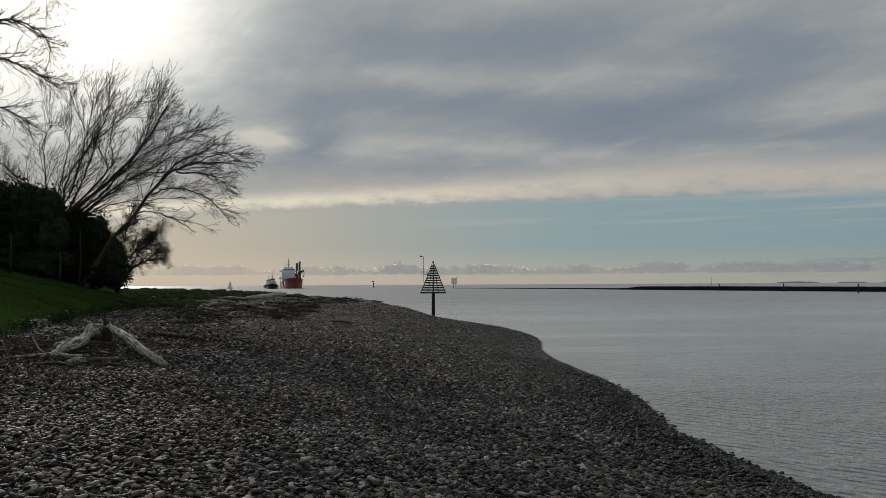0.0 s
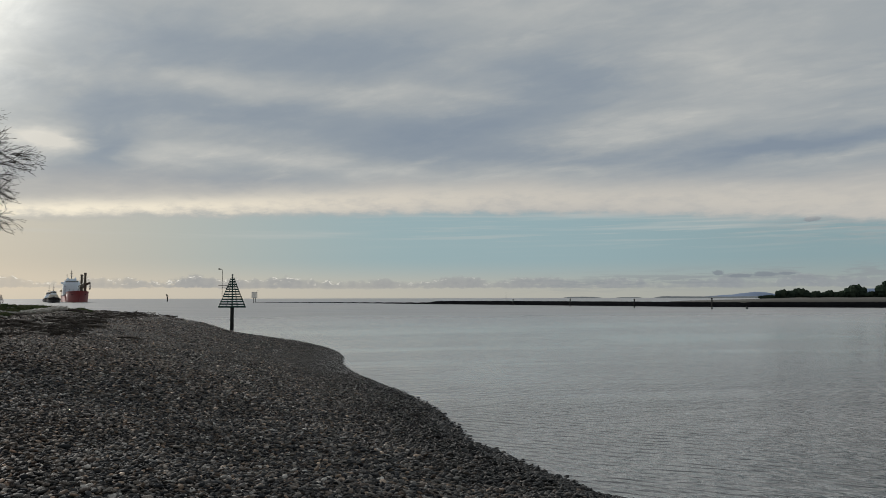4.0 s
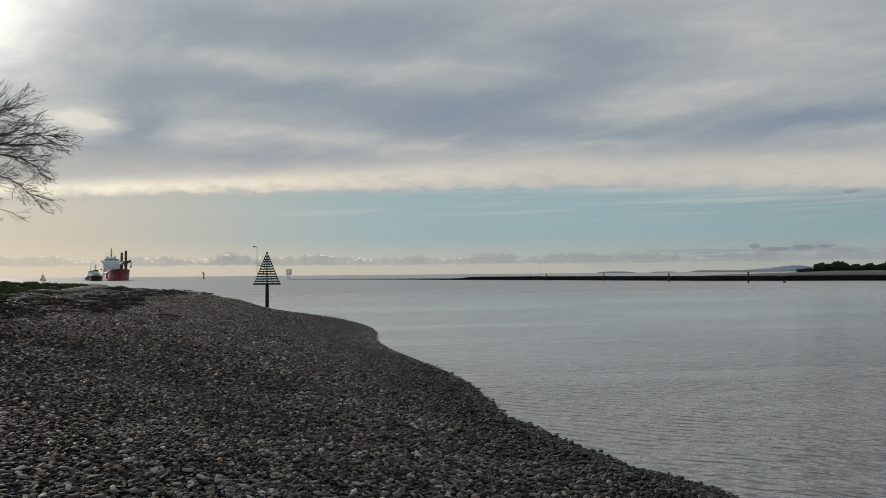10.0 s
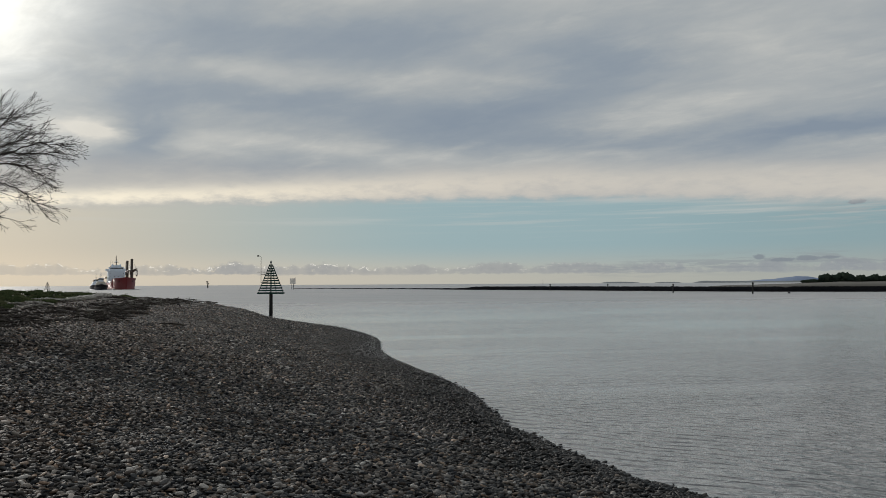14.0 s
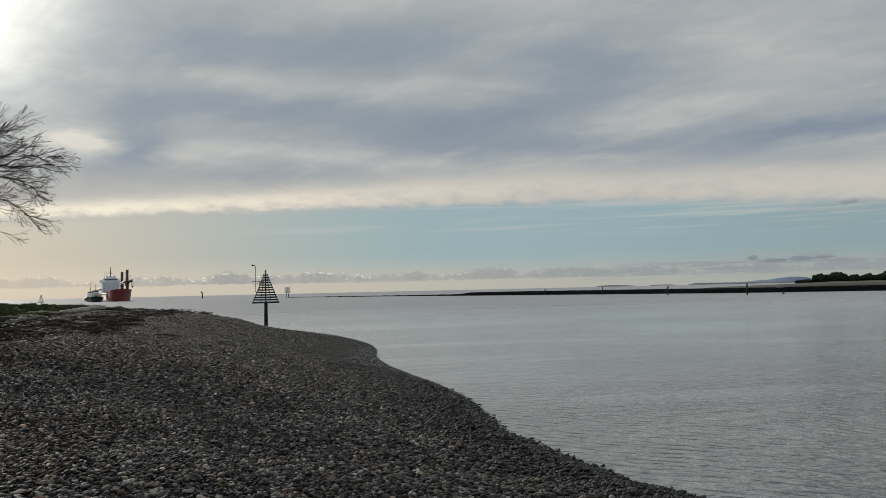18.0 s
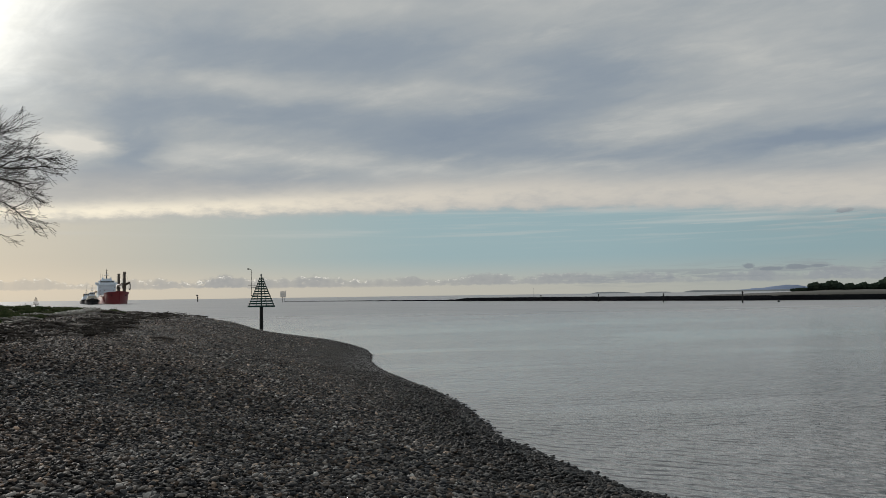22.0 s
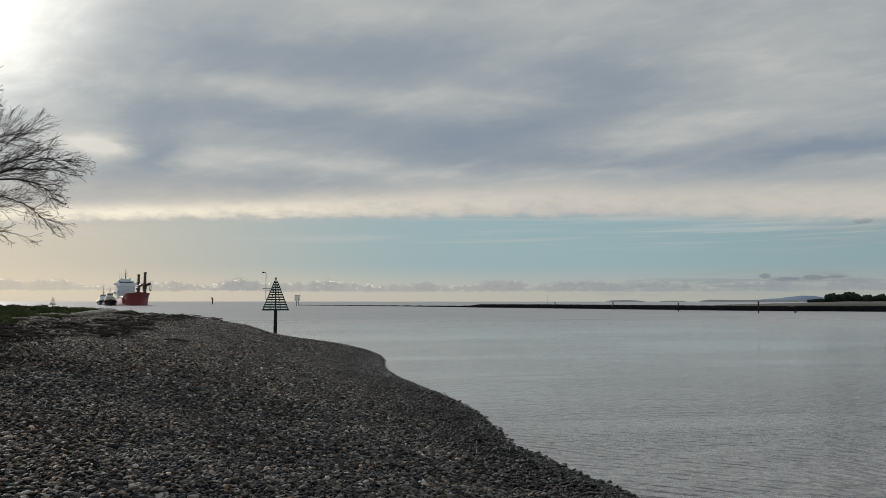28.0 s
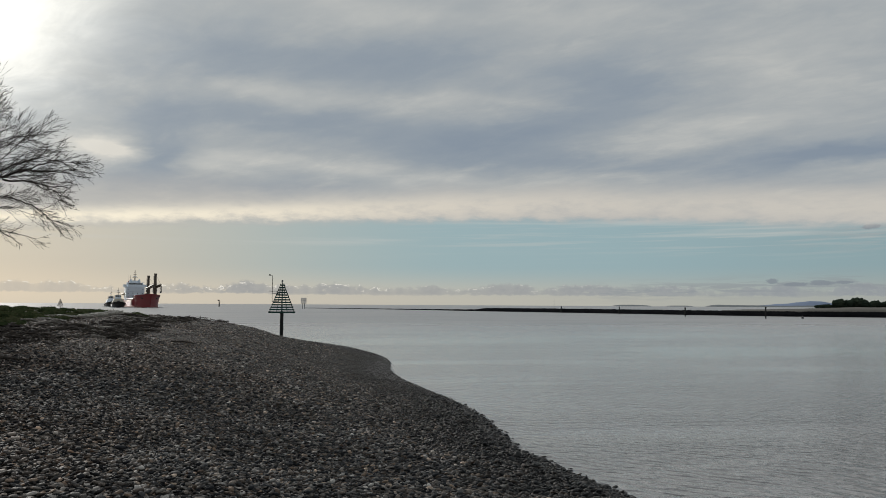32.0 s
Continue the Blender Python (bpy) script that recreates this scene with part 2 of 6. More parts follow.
sky_nodes()
sun_lamp = new("sun", bpy.data.lights.new("sun", "SUN"))
sun_lamp.data.energy, sun_lamp.data.angle, sun_lamp.data.color = 3.3, radians(4), (1.0, 0.955, 0.89)
sun_lamp.matrix_world = look((0, 0, 0), (-math.sin(radians(SUN_AZ)) * math.cos(radians(SUN_EL)), -math.cos(radians(SUN_AZ)) * math.cos(radians(SUN_EL)), -math.sin(radians(SUN_EL))))


# ---- materials ----
def material(name):
    m = bpy.data.materials.new(name)
    m.use_nodes = True
    t = m.node_tree
    b = t.nodes["Principled BSDF"]
    return m, Graph(t), b


def bump(g, b, height, distance=0.01, strength=1.0):
    n = g.node("ShaderNodeBump", Height=height, Distance=distance, Strength=strength)
    g.put(b.inputs["Normal"], n.outputs[0])


def plain(name, color, rough=0.6, metal=0.0, grain=12.0, vary=0.35, relief=0.004):
    """A surface of one colour with stains at two scales and a little relief."""
    m, g, b = material(name)
    co = g.node("ShaderNodeTexCoord").outputs["Object"]
    n1, n2 = g.noise(co, grain, 5.0), g.noise(co, grain * 0.12, 3.0)
    k = g.add(g.mul(g.sub(n1, 0.5), vary * 1.6), g.mul(g.sub(n2, 0.5), vary * 1.6))
    g.put(b.inputs["Base Color"], g.mix(1.0, (*color, 1), g.node("ShaderNodeCombineColor", Red=g.add(1.0, k), Green=g.add(1.0, k), Blue=g.add(1.0, k)).outputs[0], "MULTIPLY"))
    g.put(b.inputs["Roughness"], g.add(rough - 0.08, g.mul(n1, 0.16)))
    b.inputs["Metallic"].default_value = metal
    if relief:
        bump(g, b, n1, relief)
    return m


STONES = [(0.0, (0.00896, 0.0109, 0.014)), (0.18, (0.0219, 0.0241, 0.0277)), (0.38, (0.0477, 0.0497, 0.0527)), (0.54, (0.0974, 0.0955, 0.0935)), (0.64, (0.0617, 0.0497, 0.0427)), (0.72, (0.133, 0.132, 0.129)),
          (0.84, (0.15, 0.133, 0.117)), (0.94, (0.257, 0.249, 0.234)), (1.0, (0.417, 0.407, 0.388))]


def stone_material(name, single):
    m, g, b = material(name)
    geo = g.node("ShaderNodeNewGeometry")
    pos = geo.outputs["Position"]
    rnd = g.node("ShaderNodeObjectInfo").outputs["Random"] if single else geo.outputs["Random Per Island"]
    col = g.ramp(rnd, STONES)
    tan = g.step(g.m("FRACT", g.mul(rnd, 37.3)), 0.62, 1.0)
    col = g.mix(g.mul(tan, 0.75), col, g.mix(1.0, col, (1.35, 1.0, 0.74), "MULTIPLY"))
    n = g.noise(pos, 90.0, 4.0, 0.65)
    patch = g.noise(pos, 0.35, 3.0)
    z = g.node("ShaderNodeSeparateXYZ", Vector=pos).outputs[2]
    # dry stones high on the beach are dusted brown
    dry = g.step(z, 0.7, 1.3, 0.1, 0.42)
    col = g.mix(0.5, col, g.mix(g.step(n, 0.3, 0.7), (0.25, 0.25, 0.25), (0.85, 0.85, 0.85)), "OVERLAY")
    col = g.mix(g.mul(g.step(patch, 0.36, 0.62), dry), col, g.mix(1.0, col, (1.5, 1.3, 1.16), "MULTIPLY"))
    # the stones turn darker towards the crest
    col = g.mix(g.mul(g.step(g.add(z, g.mul(g.sub(patch, 0.5), 0.5)), 1.15, 1.6), 0.42), col, g.mix(1.0, col, (0.62, 0.57, 0.56), "MULTIPLY"))
    wet = g.step(g.add(z, g.mul(g.sub(patch, 0.5), 0.4)), 0.1, 0.55, 1.0, 0.0)
    g.put(b.inputs["Base Color"], g.mix(g.mul(wet, 0.85), col, (0.011, 0.012, 0.013)))
    g.put(b.inputs["Roughness"], g.sub(g.add(0.6, g.mul(n, 0.2)), g.mul(wet, 0.18)))
    bump(g, b, n, 0.003, 0.6)
    return m


def beach_material():
    """Shingle too far off to tell its stones apart, over dark grit, with gap shade painted black."""
    m, g, b = material("shingle")
    pos = g.node("ShaderNodeNewGeometry").outputs["Position"]
    flat = g.node("ShaderNodeVectorMath", {"operation": "MULTIPLY"})
    g.put(flat.inputs[0], pos)
    flat.inputs[1].default_value = (1, 1, 0.3)
    v = g.node("ShaderNodeTexVoronoi", Vector=flat.outputs[0], Scale=13.0)
    cell = g.node("ShaderNodeSeparateColor", Color=v.outputs["Color"]).outputs[0]
    col = g.ramp(cell, STONES)
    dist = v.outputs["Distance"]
    # black towards each cell's rim stands for the shade between stones
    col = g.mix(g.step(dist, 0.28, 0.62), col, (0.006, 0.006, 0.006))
    n, big = g.noise(pos, 30.0, 5.0, 0.6), g.noise(pos, 0.3, 4.0)
    col = g.mix(g.mul(g.step(n, 0.4, 0.7), 0.4), col, (0.03, 0.028, 0.026))
    col = g.mix(g.mul(g.step(big, 0.5, 0.68), 0.35), col, (0.10, 0.082, 0.064))
    z = g.node("ShaderNodeSeparateXYZ", Vector=pos).outputs[2]
    col = g.mix(g.mul(g.step(g.add(z, g.mul(g.sub(big, 0.5), 0.5)), 1.15, 1.6), 0.42), col, g.mix(1.0, col, (0.62, 0.57, 0.56), "MULTIPLY"))
    wet = g.step(g.add(z, g.mul(g.sub(big, 0.5), 0.2)), 0.04, 0.25, 1.0, 0.0)
    g.put(b.inputs["Base Color"], g.mix(g.mul(wet, 0.6), col, (0.015, 0.016, 0.017)))
    g.put(b.inputs["Roughness"], g.sub(0.75, g.mul(wet, 0.4)))
    bump(g, b, g.sub(g.mul(n, 0.3), dist), 0.05, 1.0)
    return m


def water_material():
    """Murky river water: short wind ripples near the beach, smoother in the channel, ruffled far out."""
    m, g, b = material("river_water")
    co = g.node("ShaderNodeTexCoord").outputs["Object"]
    far = g.node("ShaderNodeSeparateXYZ", Vector=co).outputs[1]
    big = g.noise(co, 0.02, 4.0, 0.55, 1.5)
    calm = g.noise(g.node("ShaderNodeMapping", Vector=co, Rotation=(0, 0, 0.25), Scale=(0.042, 0.11, 1)).outputs[0], 1.0, 5.0, 0.6, 0.6)

    def ripples(turn, sx, sy, detail=3.0, warp=0.35):
        return g.noise(g.node("ShaderNodeMapping", {"vector_type": "TEXTURE"}, Vector=co, Rotation=(0, 0, turn), Scale=(1 / sx, 1 / sy, 1)).outputs[0], 1.0, detail, 0.5, warp)

    r1, r2, r3, r4 = ripples(-0.7, 1.5, 4.6), ripples(-1.1, 2.4, 4.8), ripples(-0.15, 0.2, 0.6), ripples(-0.8, 5.0, 10.0, 2.0)
    bands = g.node("ShaderNodeTexWave", {"wave_type": "BANDS", "bands_direction": "Y", "wave_profile": "SIN"}, Vector=g.node("ShaderNodeMapping", {"vector_type": "TEXTURE"}, Vector=co, Rotation=(0, 0, -0.95)).outputs[0])
    for key, val in (("Scale", 1.0), ("Distortion", 9.0), ("Detail", 3.0), ("Detail Scale", 0.7), ("Detail Roughness", 0.55)):
        bands.inputs[key].default_value = val
    train = g.mul(bands.outputs["Fac"], g.step(far, 14.0, 30.0, 1.0, 0.1))
    amp = g.mul(g.step(calm, 0.36, 0.62, 0.35, 1.4), g.step(far, 9.0, 38.0, 1.8, 0.5))
    h = g.add(g.mul(g.add(g.add(r1, g.mul(r2, 0.6)), g.add(g.mul(r4, 0.22), g.mul(train, 0.34))), amp), g.mul(r3, 0.22))
    bump(g, b, h, 0.066, 1.0)
    g.put(b.inputs["Base Color"], g.mix(g.step(big, 0.4, 0.65), (0.25, 0.25, 0.255), (0.285, 0.275, 0.277)))
    g.put(b.inputs["Roughness"], g.add(g.step(calm, 0.4, 0.7, 0.09, 0.12), g.step(far, 30.0, 150.0, 0.0, 0.22)))
    b.inputs["IOR"].default_value = 1.33
    return m


def bark_material(name, dark, light, scale=9.0):
    m, g, b = material(name)
    co = g.node("ShaderNodeTexCoord").outputs["Object"]
    n, s = g.noise(co, scale, 6.0, 0.65, 0.6), g.noise(co, scale * 0.15, 3.0)
    g.put(b.inputs["Base Color"], g.mix(g.add(g.mul(g.step(n, 0.35, 0.7), 0.7), g.mul(g.step(s, 0.4, 0.65), 0.3)), dark, light))
    b.inputs["Roughness"].default_value = 0.85
    bump(g, b, n, 0.035)
    return m


def wood_material(name, dark, light):
    """Sun-bleached wood with long grain, dark cracks and patches of old bark."""
    m, g, b = material(name)
    co = g.node("ShaderNodeTexCoord").outputs["Object"]
    along = g.node("ShaderNodeAttribute", {"attribute_name": "grain"}).outputs["Vector"]
    grain = g.noise(along, 1.0, 6.0, 0.7, 0.5)
    spots, s = g.noise(co, 9.0, 5.0, 0.6, 0.8), g.noise(co, 2.5, 3.0)
    tone = g.mul(g.step(grain, 0.42, 0.56), g.step(spots, 0.36, 0.52, 0.25, 1.0))
    g.put(b.inputs["Base Color"], g.mix(g.mul(tone, g.step(s, 0.3, 0.7, 0.55, 1.0)), dark, light))
    b.inputs["Roughness"].default_value = 0.9
    bump(g, b, g.add(grain, spots), 0.03)
    return m


def leaf_material(name, colors, rough=0.55, through_light=0.0):
    m, g, b = material(name)
    geo = g.node("ShaderNodeNewGeometry")
    n = g.noise(geo.outputs["Position"], 0.6, 3.0)
    f = g.add(g.mul(geo.outputs["Random Per Island"], 0.6), g.mul(n, 0.4))
    g.put(b.inputs["Base Color"], g.ramp(f, list(zip((0.1, 0.5, 0.9), colors))))
    b.inputs["Roughness"].default_value = rough
    if through_light:
        # thin leaves let the low sun through
        glow = g.node("ShaderNodeBsdfTranslucent", Color=b.inputs["Base Color"].links[0].from_socket)
        both = g.node("ShaderNodeMixShader", Fac=through_light)
        m.node_tree.links.new(b.outputs[0], both.inputs[1])
        m.node_tree.links.new(glow.outputs[0], both.inputs[2])
        m.node_tree.links.new(both.outputs[0], m.node_tree.nodes["Material Output"].inputs[0])
    return m


def matte(m, level):
    m.node_tree.nodes["Principled BSDF"].inputs["Specular IOR Level"].default_value = level


STONE = stone_material("river_stone", True)
STONE_MANY = stone_material("river_stones", False)
BEACH = beach_material()
WATER = water_material()
TURF = leaf_material("turf_soil", [(0.015, 0.031, 0.007), (0.023, 0.046, 0.01), (0.036, 0.064, 0.015)], 0.9)
GRASS = leaf_material("grass", [(0.022, 0.042, 0.011), (0.036, 0.062, 0.016), (0.062, 0.095, 0.025)], 0.55, 0.45)
SCRUB = leaf_material("scrub_leaf", [(0.026, 0.038, 0.017), (0.05, 0.067, 0.03), (0.1, 0.1, 0.056)], 0.55, 0.25)
RANK = leaf_material("rank_grass_blade", [(0.02, 0.028, 0.011), (0.036, 0.044, 0.018), (0.07, 0.065, 0.034)], 0.7, 0.3)
EVERGREEN = leaf_material("evergreen_leaf", [(0.008, 0.014, 0.009), (0.015, 0.024, 0.013), (0.03, 0.042, 0.02)])
FAR_LEAF = leaf_material("far_foliage", [(0.02, 0.03, 0.025), (0.03, 0.043, 0.032), (0.045, 0.058, 0.04)])
DEAD_LEAF = leaf_material("dead_leaf", [(0.012, 0.011, 0.01), (0.034, 0.026, 0.021), (0.1, 0.062, 0.044)], 0.8)
BARK = bark_material("bark", (0.02, 0.017, 0.015), (0.07, 0.062, 0.052))
TWIG = bark_material("twig_bark", (0.02, 0.016, 0.013), (0.045, 0.037, 0.03))
BLEACHED = wood_material("bleached_wood", (0.13, 0.112, 0.095), (0.82, 0.79, 0.72))
# bleached wood with its colour raised to make up for a backlit front
BRIGHTENED = wood_material("brightened_wood", (0.34, 0.31, 0.27), (0.84, 0.81, 0.75))
DRIFT = wood_material("weathered_wood", (0.08, 0.07, 0.062), (0.36, 0.335, 0.3))
LITTER = bark_material("dark_litter", (0.022, 0.019, 0.017), (0.095, 0.08, 0.068), 14.0)
PILE = plain("tarred_timber", (0.02, 0.0205, 0.02), 0.7)
SLAT = plain("green_painted_board", (0.014, 0.045, 0.038), 0.6)
STEEL = plain("galvanised_steel", (0.18, 0.19, 0.19), 0.45, 0.6)
# white paint whose blue cast is skylight put into the base colour
WHITE = plain("skylit_white_paint", (0.66, 0.73, 0.8), 0.45, vary=0.12)
GREY_BEIGE = plain("grey_beige_paint", (0.17, 0.155, 0.135), 0.8)
OFFWHITE = plain("grey_white_paint", (0.5, 0.5, 0.5), 0.55)
RED = plain("red_hull_paint", (0.2, 0.025, 0.03), 0.45, grain=0.6, vary=0.3, relief=0)
BOOT = plain("red_brown_antifouling", (0.16, 0.05, 0.04), 0.6, grain=0.6, relief=0)
CRANE = plain("brown_crane_paint", (0.075, 0.058, 0.043), 0.5, grain=1.0)
# cream of the tug upperworks, darkened in colour for their backlit side
SHADED = plain("shaded_cream_paint", (0.45, 0.42, 0.35), 0.6)
DARK_HULL = plain("black_hull_paint", (0.02, 0.022, 0.026), 0.5, grain=1.0)
RUBBER = plain("black_rubber", (0.018, 0.018, 0.018), 0.85)
BUFF = plain("buff_paint", (0.35, 0.26, 0.14), 0.5, grain=1.0)
ROCK = plain("breakwater_rock", (0.010, 0.0105, 0.012), 0.85, grain=1.5, vary=0.6, relief=0.05)
TAN_GRASS = plain("dry_grass_land", (0.04, 0.038, 0.03), 0.9, grain=0.2, vary=0.5)
# far land: the blue-grey of distance haze is put into the base colour
HAZY_HILL = plain("distant_hill", (0.15, 0.2, 0.3), 1.0, grain=0.01, vary=0.2, relief=0)
HAZY_SHORE = plain("distant_shore", (0.10, 0.12, 0.13), 1.0, grain=0.01, vary=0.2, relief=0)
FOAM = plain("foam", (0.7, 0.72, 0.73), 0.8, grain=3.0)
for m_, level in ((PILE, 0.08), (SLAT, 0.2), (STONE, 0.11), (STONE_MANY, 0.11), (BEACH, 0.12), (ROCK, 0.0), (LITTER, 0.15), (DRIFT, 0.2), (SCRUB, 0.0), (RANK, 0.0), (GRASS, 0.0), (TURF, 0.0), (EVERGREEN, 0.05), (FAR_LEAF, 0.0), (BARK, 0.2), (TWIG, 0.2)):
    matte(m_, level)
m_, g_, GLASS = material("dark_window_glass")
GLASS.inputs["Base Color"].default_value, GLASS.inputs["Roughness"].default_value = (0.02, 0.025, 0.03, 1), 0.08
WINDOW = m_


# ---- mesh helpers ----
def from_arrays(name, verts, tris, mats, smooth=True, slots=None):
    me = bpy.data.meshes.new(name)
    n, k = len(verts), len(tris)
    me.vertices.add(n)
    me.vertices.foreach_set("co", np.asarray(verts, np.float32).ravel())
    me.loops.add(3 * k)
    me.loops.foreach_set("vertex_index", np.asarray(tris, np.int32).ravel())
    me.polygons.add(k)
    me.polygons.foreach_set("loop_start", np.arange(0, 3 * k, 3, dtype=np.int32))
    me.polygons.foreach_set("use_smooth", np.full(k, smooth))
    for m in mats:
        me.materials.append(m)
    if slots is not None:
        me.polygons.foreach_set("material_index", np.asarray(slots, np.int32))
    me.update(calc_edges=True)
    return me


class Build:
    """Collects boxes, tubes and lofts into one mesh."""

    def __init__(self):
        self.v, self.f = [], []

    def poly(self, pts, faces):
        k = len(self.v)
        self.v += [tuple(p) for p in pts]
        self.f += [tuple(k + i for i in f) for f in faces]
        return self

    def box(self, c, s, m=None, bevel=0.0):
        x, y, z = (a / 2 for a in s)
        b = min(bevel, x * 0.8, y * 0.8)
        ring = [(-x + b, -y), (x - b, -y), (x, -y + b), (x, y - b), (x - b, y), (-x + b, y), (-x, y - b), (-x, -y + b)] if b else [(-x, -y), (x, -y), (x, y), (-x, y)]
        n = len(ring)
        pts = [Vector((a, d, h)) for h in (-z, z) for a, d in ring]
        pts = [Vector(c) + (m @ p if m else p) for p in pts]
        return self.poly(pts, [tuple(range(n))[::-1], tuple(range(n, 2 * n))] + [(i, (i + 1) % n, n + (i + 1) % n, n + i) for i in range(n)])

    def tube(self, pts, radii, sides=6, cap=True):
        pts = [Vector(p) for p in pts]
        k, n = len(self.v), len(pts)
        for i, p in enumerate(pts):
            d = (pts[min(i + 1, n - 1)] - pts[max(i - 1, 0)]).normalized()
            a = d.cross(Vector((0, 0, 1)) if abs(d.z) < 0.9 else Vector((1, 0, 0))).normalized()
            b = d.cross(a)
            r = radii[i] if isinstance(radii, (list, tuple)) else radii
            self.v += [tuple(p + (a * math.cos(2 * math.pi * j / sides) + b * math.sin(2 * math.pi * j / sides)) * r) for j in range(sides)]
        for i in range(n - 1):
            for j in range(sides):
                q = (j + 1) % sides
                self.f.append((k + i * sides + j, k + (i + 1) * sides + j, k + (i + 1) * sides + q, k + i * sides + q))
        if cap:
            self.f += [tuple(range(k, k + sides)), tuple(range(k + (n - 1) * sides, k + n * sides))[::-1]]
        return self

    def loft(self, rings, close=False):
        k, n = len(self.v), len(rings[0])
        for r in rings:
            self.v += [tuple(p) for p in r]
        for i in range(len(rings) - 1):
            for j in range(n if close else n - 1):
                q = (j + 1) % n
                self.f.append((k + i * n + j, k + i * n + q, k + (i + 1) * n + q, k + (i + 1) * n + j))
        return self

    def mesh(self, name, mat, smooth=False):
        me = bpy.data.meshes.new(name)
        me.from_pydata(self.v, [], self.f)
        me.materials.append(mat)
        bm = bmesh.new()
        bm.from_mesh(me)
        bmesh.ops.recalc_face_normals(bm, faces=bm.faces)
        bm.to_mesh(me)
        bm.free()
        if smooth:
            me.polygons.foreach_set("use_smooth", np.full(len(me.polygons), True))
        return me

    def part(self, name, mat, parent=None, label="", smooth=False):
        ob = new(name, self.mesh(name, mat, smooth))
        ob.parent = parent
        return tagged(ob, label)


def icosphere(level):
    if level == 0:
        v = np.array([(1, 0, 0), (0, 1, 0), (-1, 0, 0), (0, -1, 0), (0, 0, 1), (0, 0, -1)], float)
        return v, np.array([(0, 1, 4), (1, 2, 4), (2, 3, 4), (3, 0, 4), (1, 0, 5), (2, 1, 5), (3, 2, 5), (0, 3, 5)])
    bm = bmesh.new()
    bmesh.ops.create_icosphere(bm, subdivisions=level, radius=1.0)
    v = np.array([p.co for p in bm.verts])
    f = np.array([[q.index for q in t.verts] for t in bm.faces])
    bm.free()
    return v, f


# ---- the lie of the land ----
SHORE_Y = [-4500, -5, 4, 7, 8.6, 9.3, 9.9, 10.4, 11, 11.6, 12.5, 13.8, 14.6, 15.4, 16.9, 18.6, 20.2, 21.6, 24.5, 28.4, 31.2, 33.5, 37.4, 40.8, 44.9, 50.8, 55.1, 60, 63.5, 67.1, 71.5, 76, 83, 91, 100, 112, 125, 140]
SHORE_X = [40, 7.6, 6.3, 5.6, 5.25, 5.12, 4.95, 4.66, 4.65, 4.5, 4.38, 4.3, 4.12, 4.2, 4.33, 4.48, 4.52, 4.48, 4.24, 3.95, 3.9, 4.05, 4.5, 4.62, 4.36, 3.55, 2.38, 0.98, 0.15, -0.68, -2.1, -3.6, -7.3, -13, -23, -45, -160, -4600]
RNG = np.random.default_rng(7)


def inland(x, y):
    """Signed distance from the waterline, positive on land."""
    x, y = np.asarray(x, float), np.asarray(y, float)
    p = np.stack([x, y], -1)
    best = np.full(x.shape, 1e9)
    for a, b, c, d in zip(SHORE_X, SHORE_Y, SHORE_X[1:], SHORE_Y[1:]):
        e = np.array([c - a, d - b])
        t = np.clip(((p - (a, b)) @ e) / (e @ e), 0, 1)
        best = np.minimum(best, np.hypot(p[..., 0] - a - t * e[0], p[..., 1] - b - t * e[1]))
    return np.where((x < np.interp(y, SHORE_Y, SHORE_X)) & (y < 140), best, -best)


def turf_edge(y):
    return np.interp(y, [-50, 0, 13.2, 17.1, 32, 44, 60, 90], [-4.0, -5.6, -7.2, -8.3, -11.4, -17.0, -26, -40])


def height(x, y):
    x, y = np.asarray(x, float), np.asarray(y, float)
    s = inland(x, y)
    z = np.where(s > 0, np.interp(s, [0, 1, 2, 3, 4, 5, 6, 8, 10, 14, 20, 30, 60], [0, 0.12, 0.27, 0.46, 0.70, 0.92, 1.12, 1.42, 1.63, 1.92, 2.14, 2.28, 2.4]), np.maximum(0.27 * s, -2.5))
    g = np.maximum(turf_edge(y) - x, 0)
    z = z + np.minimum(0.2 * g, 2.2) * np.clip((75 - y) / 30, 0.15, 1) * np.clip(g, 0, 1)
    # the far crest carries a low swell
    z = z + 0.09 * np.clip((y - 38) / 8, 0, 1) * np.clip((s - 9) / 6, 0, 1)
    # the far end drops from a low step, over which the drift line lies
    away = np.clip((y - 42) / 10, 0, 1)
    step = np.clip((s - 4.7) / 0.8, 0, 1)
    z = z + away * (0.13 * step * np.clip((11 - s) / 4, 0, 1) - 0.1 * np.clip((s - 0.8) / 2, 0, 1) * (1 - step))
    near = np.clip((s - 1) / 4, 0, 1)
    z = z + near * (0.035 * np.sin(0.9 * x + 0.5 * y) + 0.03 * np.sin(1.7 * y - 0.8 * x + 1) + 0.02 * np.sin(3.1 * x + 1.3 * y) + 0.03 * np.sin(0.31 * y + 3.5))
    return z


def ground_z(x, y):
    return float(height(np.array([x]), np.array([y]))[0])


